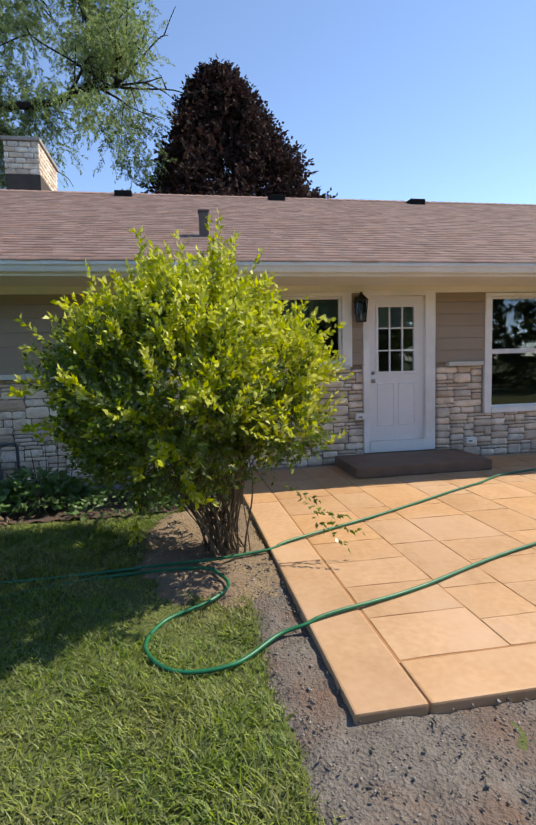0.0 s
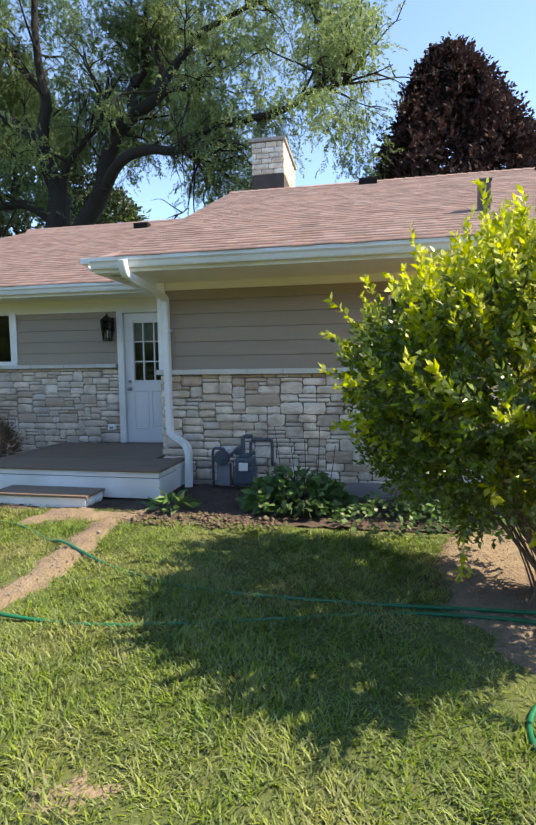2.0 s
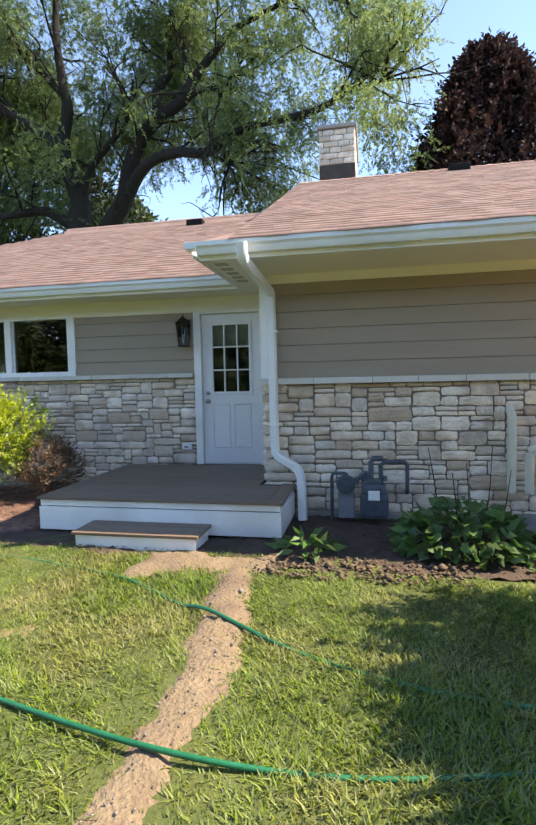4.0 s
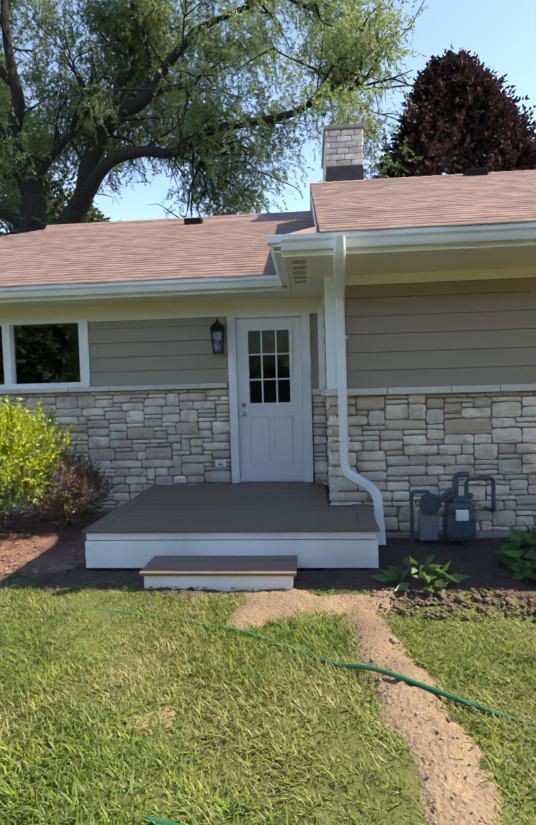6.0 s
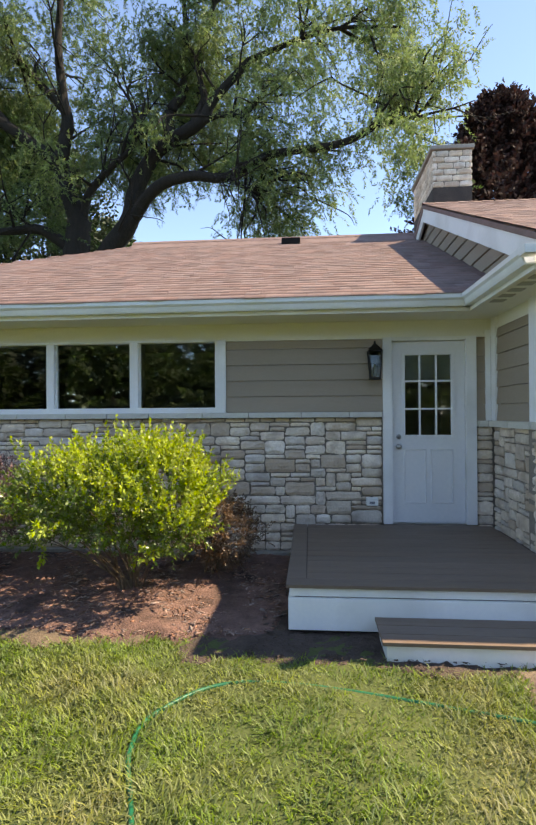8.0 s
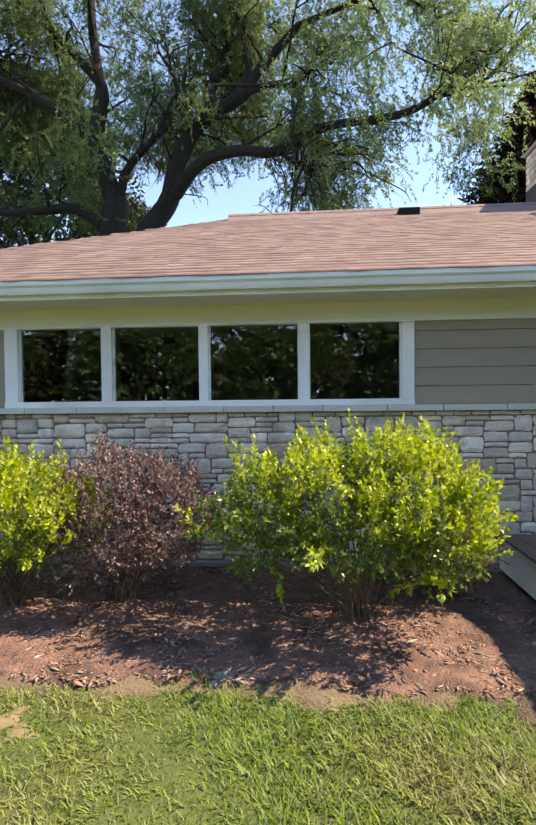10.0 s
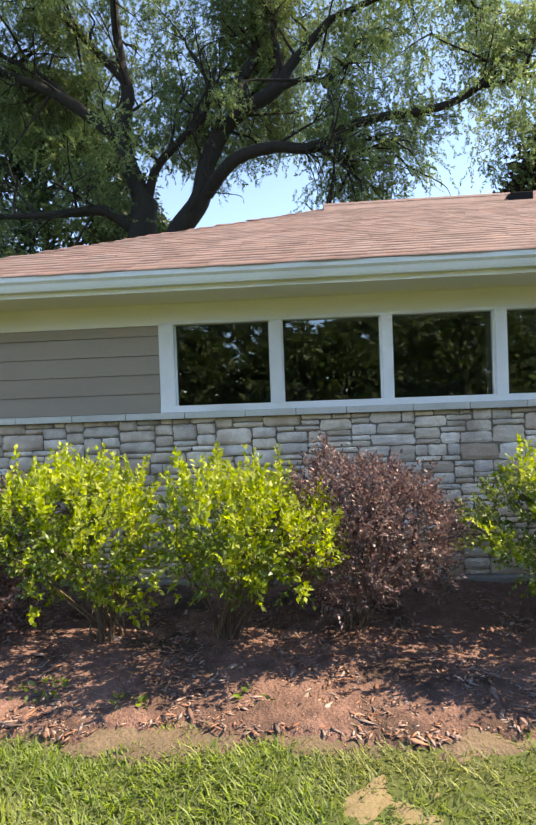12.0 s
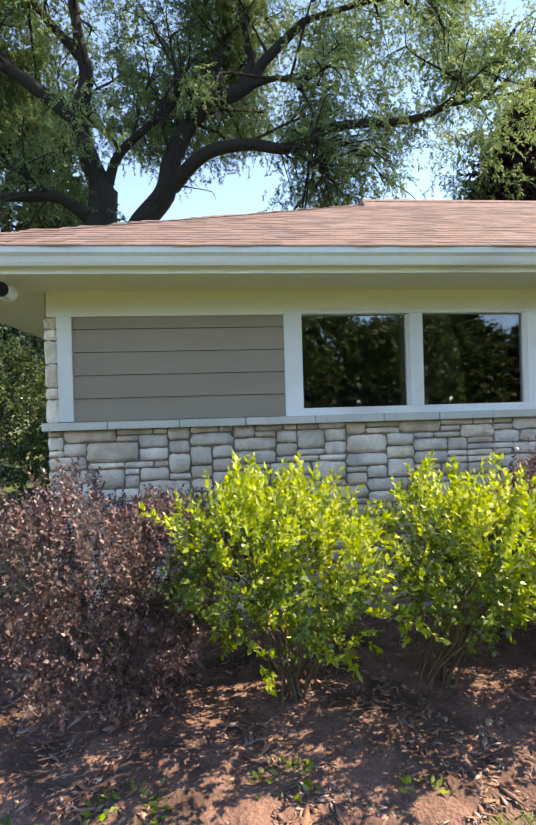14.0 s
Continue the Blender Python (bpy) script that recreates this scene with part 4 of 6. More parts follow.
def on_lawn(x, y):
    return np.maximum.reduce([sd_mulch(x, y), sd_front(x, y), sd_dark(x, y), sd_soil(x, y), sd_gravel(x, y), np.where((x > 0.2) & (y > 2.2), 1.0, -1.0)])


def grass():
    rng = np.random.default_rng(11)
    n = 880000
    x, y = rng.uniform(-14.5, 0.45, n), rng.uniform(-2.0, 6.75, n)
    near = y > 0.95 - 0.345 * x
    thinned = near | (rng.uniform(size=n) < 0.12)
    x, y = x[thinned], y[thinned]
    n = len(x)
    keep = on_lawn(x, y) < rng.normal(0.025, 0.045, n)
    thin = ripple(x, y, 0.7) + 0.6 * ripple(x, y, 1.9)
    keep &= (thin < 0.9) | (rng.uniform(size=n) < 0.75)
    keep &= (sd_dry(x, y) < rng.normal(0.0, 0.03, n)) | (rng.uniform(size=n) < 0.4)
    keep &= ~((x > -5.95) & (x < -3.4) & (y > 6.42))
    x, y = x[keep], y[keep]
    n = len(x)
    tuft = np.clip(1 + 0.35 * ripple(x, y, 2.1) + 0.25 * ripple(y, x, 5.3), 0.45, 1.9)
    h = rng.uniform(0.02, 0.046, n) * tuft
    a, lean = 3.0 * ripple(x, y, 1.6) + rng.normal(0, 1.7, n), rng.uniform(0.4, 1.9, n)
    w = rng.uniform(0.0024, 0.0046, n)
    base = np.stack([x, y, np.full(n, GZ - 0.008)], 1)
    side = np.stack([-np.sin(a) * w, np.cos(a) * w, 0 * a], 1)
    mid = base + np.stack([np.cos(a) * lean * h * 0.35, np.sin(a) * lean * h * 0.35, h * 0.6], 1)
    tip = base + np.stack([np.cos(a) * lean * h, np.sin(a) * lean * h, h], 1)
    v = np.stack([base - side, base + side, mid + side * 0.8, tip, mid - side * 0.8], 1)
    f = (np.array([(0, 1, 2), (0, 2, 4), (4, 2, 3)])[None] + 5 * np.arange(n)[:, None, None]).reshape(-1, 3)
    tagged(array_mesh("grass", v.reshape(-1, 3), f, BLADE), "short green lawn grass with yellowed patches", "grass", kind="stuff")


grass()


# ---- patio ----
PZT = 0.17
patio = thing("patio", (0.46, 2.58, GZ), "tan stamped concrete patio slab, new and sealed", "patio", kind="structure")
block("slab", (0.47, 9.0, 2.59, 7.66, 0.0, PZT - 0.012), PATIO, patio, bevel=0.02)
block("joint_bed", (0.78, 8.98, 2.9, 7.64, PZT - 0.013, PZT - 0.008), JOINT, patio, bevel=0)
for k in range(3):
    a, b = (2.58, 4.28, 5.98, 7.66)[k:k + 2]
    block("border_slab", (0.46, 0.80, a, b - (0.004 if k < 2 else 0), PZT - 0.09, PZT), PATIO, patio, bevel=0.012)
for k in range(5):
    a = 0.81 + 1.64 * k
    block("border_slab", (a, min(a + 1.636, 9.0), 2.58, 2.905, PZT - 0.09, PZT), PATIO, patio, bevel=0.012)


def paver_meshes(count=5):
    made = []
    for s in range(count):
        rng = random.Random(80 + s)
        bm = bmesh.new()
        n = 4
        grid = [[bm.verts.new((i / n - 0.5, j / n - 0.5, rng.uniform(-0.0022, 0.0022) - (0.005 if i in (0, n) or j in (0, n) else 0))) for j in range(n + 1)] for i in range(n + 1)]
        for i in range(n):
            for j in range(n):
                bm.faces.new((grid[i][j], grid[i + 1][j], grid[i + 1][j + 1], grid[i][j + 1]))
        rim = [grid[i][0] for i in range(n)] + [grid[n][j] for j in range(n)] + [grid[i][n] for i in range(n, 0, -1)] + [grid[0][j] for j in range(n, 0, -1)]
        low = [bm.verts.new((v.co.x, v.co.y, -0.02)) for v in rim]
        for k in range(len(rim)):
            q = (k + 1) % len(rim)
            bm.faces.new((rim[k], low[k], low[q], rim[q]))
        me = bpy.data.meshes.new("paver")
        bmesh.ops.recalc_face_normals(bm, faces=bm.faces)
        bm.to_mesh(me)
        bm.free()
        me.materials.append(PATIO)
        made.append(me)
    return made


PAVERS = paver_meshes()
prng = random.Random(9)
x, col = 0.815, 0
while x < 8.9:
    w = (0.62, 0.41, 0.62, 0.50)[col % 4]
    y = 2.92 - prng.uniform(0.0, 0.4)
    while y < 7.6:
        h = prng.choice([0.42, 0.62, 0.62, 0.84])
        a, b = max(y, 2.92), min(y + h, 7.63)
        if b - a > 0.08:
            ob = new("paver", prng.choice(PAVERS))
            ob.matrix_world = Matrix.Translation((x + w / 2, (a + b) / 2, PZT + prng.uniform(-0.0008, 0.0008))) @ Matrix.Diagonal((w - 0.009, b - a - 0.009, 1, 1))
            ob.parent = patio
            ob.matrix_parent_inverse = Matrix.Translation((-0.46, -2.58, -GZ))
        y += h
    x += w
    col += 1
step = thing("door_step", (2.9, 7.2, PZT), "brown stained concrete step below the patio door", "step")
block("step_block", (1.96, 3.86, 6.74, 7.66, PZT, 0.31), STEP, step, bevel=0.015)

# ---- porch ----
DZ, DX0, DX1, DY0 = 0.465, -5.94, -3.42, 6.76
deck = thing("porch", (-4.7, 7.7, GZ), "low porch of brown composite boards with white skirting", "porch")
n = 12
for k in range(n):
    a = DY0 + 0.15 + k * (YB - 0.05 - DY0 - 0.15) / n
    b = DY0 + 0.15 + (k + 1) * (YB - 0.05 - DY0 - 0.15) / n - 0.005
    block("deck_board", (DX0 + 0.15, DX1 - 0.15 if b < YA - 0.05 else XC - 0.05, a, b, DZ - 0.025, DZ), DECK, deck, bevel=0.003)
block("deck_border", (DX0, DX1, DY0, DY0 + 0.145, DZ - 0.025, DZ), DECK, deck, bevel=0.003)
block("deck_border", (DX0, DX0 + 0.145, DY0 + 0.15, YB - 0.05, DZ - 0.025, DZ), DECK, deck, bevel=0.003)
block("deck_border", (DX1 - 0.145, DX1, DY0 + 0.15, YA - 0.06, DZ - 0.025, DZ), DECK, deck, bevel=0.003)
block("subframe", (DX0 + 0.07, DX1 - 0.07, DY0 + 0.07, YB - 0.08, 0.2, DZ - 0.026), UNDERLAY, deck, bevel=0)
for dims in ((DX0 + 0.025, DX1 - 0.025, DY0 + 0.025, DY0 + 0.05, 0.375, DZ - 0.026), (DX0 + 0.025, DX0 + 0.05, DY0 + 0.05, YB - 0.06, 0.375, DZ - 0.026), (DX1 - 0.05, DX1 - 0.025, DY0 + 0.05, YA - 0.07, 0.375, DZ - 0.026)):
    block("rim_board", dims, WHITE, deck, "white rim board")
for dims in ((DX0 + 0.015, DX1 - 0.015, DY0 + 0.012, DY0 + 0.045, 0.135, 0.366), (DX0 + 0.015, DX0 + 0.045, DY0 + 0.045, YB - 0.06, 0.135, 0.366), (DX1 - 0.045, DX1 - 0.015, DY0 + 0.045, YA - 0.07, 0.135, 0.366)):
    block("skirt_board", dims, WHITE, deck, "white skirting board")
pstep = thing("porch_step", (-4.7, 6.55, 0.06), "small box step with brown treads and white sides", "step")
for k in range(3):
    block("tread_board", (-5.31, -4.10, 6.345 + k * 0.137, 6.345 + (k + 1) * 0.137 - 0.005, 0.225, 0.25), DECK, pstep, bevel=0.003)
for dims in ((-5.28, -4.13, 6.37, 6.395, 0.05, 0.224), (-5.28, -5.255, 6.395, 6.74, 0.05, 0.224), (-4.155, -4.13, 6.395, 6.74, 0.05, 0.224)):
    block("side_board", dims, WHITE, pstep)

# ---- downspout ----
spout = thing("downspout", (-3.72, 7.5, GZ), "white square downspout with elbows at the house corner", "downspout")
bm = bmesh.new()
pts = rounded([(-3.71, 6.60, 2.80), (-3.71, 6.64, 2.66), (-3.65, 7.63, 2.52), (-3.64, 7.63, 0.86), (-3.62, 7.61, 0.78), (-3.40, 7.55, 0.66), (-3.34, 7.5, 0.58), (-3.32, 7.42, 0.13)], 0.07)
sweep(bm, pts, [(-0.042, -0.03), (-0.03, -0.042), (0.03, -0.042), (0.042, -0.03), (0.042, 0.03), (0.03, 0.042), (-0.03, 0.042), (-0.042, 0.03)], up=(0.15, 1, 0.1))
part("pipe", bm, GUTTER, spout)
for z in (2.1, 1.1):
    block("strap", (-3.695, -3.585, 7.585, 7.70, z, z + 0.025), GUTTER, spout, bevel=0.003)


# ---- wall lanterns, meter, pipes ----
def lantern(x, y, z, label):
    t = thing("wall_lantern", (x, y, z), label, "wall lantern", "porch lanterns")
    bm = bmesh.new()
    box(bm, x - 0.055, x + 0.055, y - 0.02, y, z - 0.12, z + 0.10, bevel=0.006)
    part("back_plate", bm, BLACK, t)
    bm = bmesh.new()
    sweep(bm, rounded([(x, y - 0.01, z + 0.05), (x, y - 0.07, z + 0.11), (x, y - 0.115, z + 0.08)], 0.03), [(-0.008, -0.008), (0.008, -0.008), (0.008, 0.008), (-0.008, 0.008)], up=(1, 0, 0))
    part("arm", bm, BLACK, t)
    c = y - 0.115
    bm = bmesh.new()
    bmesh.ops.create_cone(bm, cap_ends=True, segments=4, radius1=0.115, radius2=0.03, depth=0.08, matrix=Matrix.Translation((x, c, z + 0.08)) @ Matrix.Rotation(radians(45), 4, "Z"))
    roof = part("cap", bm, BLACK, t)
    bm = bmesh.new()
    cylinder(bm, (x, c, z + 0.135), 0.012, 0.04)
    part("finial", bm, BLACK, roof)
    for sx in (-1, 1):
        for sy in (-1, 1):
            bm = bmesh.new()
            sweep(bm, [(x + sx * 0.07, c + sy * 0.07, z + 0.04), (x + sx * 0.048, c + sy * 0.048, z - 0.24)], [(-0.007, -0.007), (0.007, -0.007), (0.007, 0.007), (-0.007, 0.007)], up=(0, 1, 0))
            part("post", bm, BLACK, t)
    bm = bmesh.new()
    box(bm, x - 0.058, x + 0.058, c - 0.058, c + 0.058, z - 0.265, z - 0.24, bevel=0.004)
    part("base", bm, BLACK, t)
    bm = bmesh.new()
    cylinder(bm, (x, c, z - 0.16), 0.012, 0.12, top=0.01)
    part("candle", bm, BLIND, t)
    bm = bmesh.new()
    v = box(bm, x - 0.06, x + 0.06, c - 0.06, c + 0.06, z - 0.24, z + 0.04)
    for q in v:
        if q.co.z < z - 0.1:
            q.co.x, q.co.y = x + (q.co.x - x) * 0.7, c + (q.co.y - c) * 0.7
    g = part("glass", bm, GLASS, t)
    g.visible_shadow = False


lantern(-5.05, YB - 0.02, 2.33, "black metal wall lantern beside the porch door")
lantern(2.36, YA - 0.02, 2.47, "black metal wall lantern beside the patio door")

meter = thing("gas_meter", (-2.7, 7.6, 0.16), "blue-grey gas meter with round regulator and pipes on the stone", "gas meter")
bm = bmesh.new()
for dims, r in (((-2.73, -2.45, 7.36, 7.56, 0.17, 0.43), 0.05), ((-2.71, -2.47, 7.375, 7.545, 0.40, 0.53), 0.04), ((-2.66, -2.52, 7.40, 7.52, 0.52, 0.57), 0.015)):
    box(bm, *dims, bevel=r)
case = part("meter_body", bm, METER, meter, "dark blue-grey meter case")
bm = bmesh.new()
box(bm, -2.65, -2.535, 7.335, 7.362, 0.37, 0.47, bevel=0.012)
part("dial_face", bm, BLIND, case, "white dial plate")
bm = bmesh.new()
for r, d, yy in ((0.098, 0.03, 7.40), (0.082, 0.05, 7.385), (0.045, 0.06, 7.365), (0.02, 0.05, 7.345)):
    cylinder(bm, (-2.87, yy, 0.52), r, d, "y", 24)
cylinder(bm, (-2.87, 7.46, 0.52), 0.06, 0.1, "y", 20)
part("regulator", bm, METER, meter, "round blue-grey regulator with a stepped cap")
bm = bmesh.new()
box(bm, -2.955, -2.785, 7.43, 7.53, 0.16, 0.44, bevel=0.015)
part("index_box", bm, GREY, meter, "pale grey box below the regulator")
for x in (-2.69, -2.49):
    bm = bmesh.new()
    cylinder(bm, (x, 7.46, 0.575), 0.03, 0.05, "z", 12)
    part("union_nut", bm, METER, meter)
for line, r in (([(-3.02, 7.5, 0.12), (-3.02, 7.5, 0.62), (-2.86, 7.47, 0.62), (-2.86, 7.44, 0.56)], 0.018), ([(-2.80, 7.44, 0.52), (-2.66, 7.44, 0.66), (-2.66, 7.46, 0.55)], 0.022), ([(-2.52, 7.46, 0.54), (-2.52, 7.46, 0.74), (-2.26, 7.5, 0.74), (-2.26, 7.5, 0.42), (-2.26, 7.72, 0.40)], 0.02), ([(-2.62, 7.46, 0.56), (-2.62, 7.46, 0.78), (-2.50, 7.46, 0.78)], 0.028)):
    v, f = tube_arrays(rounded(line, 0.05), r, 10)
    array_mesh("pipe", v, f, METER, meter, smooth=True)

vp = thing("vent_pipes", (-1.15, 7.62, 0.4), "cream plastic vent pipes against the stone", "pipe")
for line in ([(-1.24, 7.64, 0.42), (-1.24, 7.64, 1.20), (-1.24, 7.74, 1.24)], [(-1.08, 7.62, 0.42), (-1.08, 7.62, 0.86), (-0.78, 7.62, 0.88), (-0.70, 7.74, 0.88)]):
    v, f = tube_arrays(rounded(line, 0.06), 0.042, 14)
    array_mesh("pipe", v, f, PVC, vp, smooth=True)
for x, y, z, lab in ((-5.08, YB - 0.035, 0.72, "small white outlet cover on the stone"), (2.36, YA - 0.035, 0.86, "small white outlet cover on the stone"), (4.1, YA - 0.035, 0.42, "small tan outlet cover with a spigot")):
    o = thing("outlet_cover", (x, y, z), lab, "outlet", "outlet covers")
    block("cover", (x - 0.065, x + 0.065, y - 0.03, y + 0.02, z - 0.045, z + 0.045), BLIND, o, bevel=0.008)
    block("flap", (x - 0.03, x + 0.03, y - 0.036, y - 0.029, z - 0.022, z + 0.004), GREY, o, bevel=0.002)

fl = thing("flood_light", (-12.86, 8.55, SOF), "small white flood light with a dark lens under the eave", "flood light")
block("bracket", (-13.05, -12.90, 8.50, 8.62, SOF - 0.09, SOF), BLIND, fl, bevel=0.01)
bm = bmesh.new()
cylinder(bm, (-12.84, 8.45, SOF - 0.09), 0.06, 0.13, "y", 20, top=0.045)
head = part("lamp_head", bm, BLIND, fl)
bm = bmesh.new()
cylinder(bm, (-12.84, 8.378, SOF - 0.09), 0.05, 0.02, "y", 20)
part("lens", bm, VENT, head, "dark glass lens")

well = thing("window_well", (-1.0, 7.25, GZ), "grey plastic window well cover against the stone", "window well")
bm = bmesh.new()
bmesh.ops.create_uvsphere(bm, u_segments=24, v_segments=10, radius=1.0, matrix=Matrix.Translation((-1.07, 7.58, GZ + 0.02)) @ Matrix.Diagonal((0.34, 0.4, 0.1, 1)))
bmesh.ops.bisect_plane(bm, geom=bm.verts[:] + bm.edges[:] + bm.faces[:], plane_co=(0, 7.6, 0), plane_no=(0, 1, 0), clear_outer=True)
bmesh.ops.bisect_plane(bm, geom=bm.verts[:] + bm.edges[:] + bm.faces[:], plane_co=(0, 0, GZ), plane_no=(0, 0, -1), clear_outer=True)
part("cover", bm, WELL, well, "domed smoky grey cover", smooth=True)
bm = bmesh.new()
rim = [(-1.07 + 0.39 * math.cos(a), 7.58 - 0.47 * math.sin(a), GZ + 0.03) for a in (math.pi * k / 20 for k in range(21))]
sweep(bm, rim, [(-0.02, -0.03), (0.02, -0.03), (0.02, 0.03), (-0.02, 0.03)])
part("rim", bm, WELL, well)

# ---- things on the roof ----
for x, (y, z), s in ((-1.12, RA, SA), (1.98, RA, SA), (5.1, RA, SA), (8.3, RA, SA), (-6.08, RB, SB)):
    v = thing("roof_vent", (x, y - 0.25, z - 0.1), "low dark plastic box vent near the ridge", "roof vent", "roof vents")
    bm = bmesh.new()
    q = box(bm, x - 0.17, x + 0.17, y - 0.40, y - 0.06, z - 0.18, z - 0.04, bevel=0.02)
    part("hood", bm, VENT, v)
    bm = bmesh.new()
    c = box(bm, x - 0.27, x + 0.27, y - 0.5, y + 0.0, z - 0.03, z - 0.02)
    for p in c:
        p.co.z += (p.co.y - y) * s
    part("flange", bm, VENT, v)
stack = thing("flue_pipe", (0.23, 7.98, 3.5), "brown square flue rising through the shingles", "flue")
zs = ZE + SA * (7.98 - EA)
block("flue", (0.165, 0.295, 7.92, 8.05, zs - 0.15, zs + 0.33), FLUE, stack, bevel=0.01)
block("flue_cap", (0.155, 0.305, 7.91, 8.06, zs + 0.33, zs + 0.36), FLUE, stack, bevel=0.005)
bm = bmesh.new()
c = box(bm, 0.08, 0.38, 7.80, 8.2, zs + 0.012, zs + 0.02)
for p in c:
    p.co.z += (p.co.y - 7.98) * SA
part("flashing", bm, FLUE, stack)

chimney = thing("chimney", (-3.2, 13.2, 4.6), "wide pale stone chimney with dark metal flashing at its foot", "chimney")
CX0, CX1, CY0, CY1, CZ0, CZ1 = -3.55, -2.85, 12.4, 14.1, 4.3, 6.42
block("core", (CX0 + 0.03, CX1 - 0.03, CY0 + 0.03, CY1 - 0.03, CZ0, CZ1 - 0.03), MORTAR, chimney, bevel=0)
block("flashing", (CX0 + 0.01, CX1 - 0.01, CY0 + 0.01, CY1 - 0.01, CZ0, 5.72), UNDERLAY, chimney, "dark lead flashing", bevel=0.004)
block("crown", (CX0 - 0.03, CX1 + 0.03, CY0 - 0.03, CY1 + 0.03, CZ1 - 0.03, CZ1 + 0.04), CONCRETE, chimney, bevel=0.01)
crng = random.Random(4)


def chimney_side(x0, x1, place, turn):
    z = 5.72
    k = 0
    while z < CZ1 - 0.05:
        x = x0 - (0.12 if k % 2 else 0)
        while x < x1 - 0.02:
            w = crng.uniform(0.18, 0.3)
            a, b = max(x, x0), min(x + w, x1)
            if x1 - b < 0.08:
                b = x1
            if b - a > 0.04:
                ob = new("stone", crng.choice(STONES))
                ob.matrix_world = Matrix.Translation(place((a + b) / 2, z + 0.055)) @ Matrix.Rotation(turn, 4, "Z") @ Matrix.Diagonal((b - a - 0.012, 0.03, 0.098, 1))
                ob.parent = chimney
                ob.matrix_parent_inverse = Matrix.Translation((3.2, -13.2, -4.6))
            x = b if b == x1 else x + w
        z += 0.11
        k += 1


chimney_side(CX0, CX1, lambda u, z: (u, CY0 + 0.03, z), 0)
chimney_side(CY0, CY1, lambda u, z: (CX1 - 0.03, u, z), radians(90))
chimney_side(CY0, CY1, lambda u, z: (CX0 + 0.03, u, z), radians(-90))

# ---- hoses ----
hz = GZ + 0.022
hose = thing("garden_hose", (0.0, 4.0, GZ), "green garden hose trailing over lawn, soil and patio", "garden hose")
for pts in ([(9.0, 5.6, 0.185), (5.0, 4.9, 0.185), (2.46, 4.13, 0.185), (1.25, 3.62, 0.185), (0.62, 3.42, 0.19), (0.44, 3.36, 0.17), (0.27, 3.32, hz + 0.025), (0.0, 3.12, hz + 0.01), (-0.3, 3.14, hz), (-0.46, 3.4, hz), (-0.36, 3.68, hz), (-0.08, 3.84, hz + 0.02), (0.06, 4.02, hz + 0.03), (0.02, 4.22, hz + 0.03), (-0.12, 4.38, hz + 0.03), (-0.7, 4.46, hz), (-1.15, 4.42, hz - 0.01), (-2.2, 4.13, hz), (-2.85, 4.02, hz), (-3.55, 4.0, hz + 0.035), (-4.6, 4.3, hz - 0.01)],
            [(9.0, 7.1, 0.185), (4.4, 6.55, 0.185), (3.19, 6.05, 0.185), (1.76, 5.26, 0.185), (0.7, 4.72, 0.19), (0.48, 4.6, 0.17), (0.3, 4.56, hz + 0.04), (-0.02, 4.5, hz + 0.04), (-0.5, 4.52, hz + 0.02), (-1.3, 4.55, hz), (-2.25, 4.62, hz), (-3.0, 4.87, hz), (-3.62, 5.19, hz + 0.035), (-3.9, 5.36, hz), (-4.4, 5.7, hz), (-4.9, 5.86, hz), (-5.8, 6.08, hz), (-6.3, 6.04, hz), (-6.6, 5.72, hz), (-6.62, 5.42, hz), (-6.5, 5.1, hz), (-6.35, 4.7, hz)]):
    pts = [(x, y, z - 0.016 + 0.006 * math.sin(9 * x) if x < -0.9 and abs(x + 3.6) > 0.2 else z) for x, y, z in pts]
    v, f = tube_arrays(smooth_line(pts, 10), 0.0125, 8)
    array_mesh("hose", v, f, HOSE, hose, smooth=True)

# ---- loose stones ----
for x, y, s in ((-8.25, 6.74, 0.06), (-8.38, 6.8, 0.04), (-8.14, 6.7, 0.036), (-8.3, 6.66, 0.032)):
    rock = thing("rock", (x, y, GZ), "pale fieldstone half sunk in the ground", "rock", "loose stones")
    bm = bmesh.new()
    bmesh.ops.create_icosphere(bm, subdivisions=3, radius=s, matrix=Matrix.Translation((x, y, GZ + s * 0.25)) @ Matrix.Diagonal((1.2, 0.8, 0.6, 1)))
    for q in bm.verts:
        q.co += (q.co - Vector((x, y, GZ))) * 0.35 * noise.noise(q.co * 9)
    part("stone_body", bm, ROCK, rock)


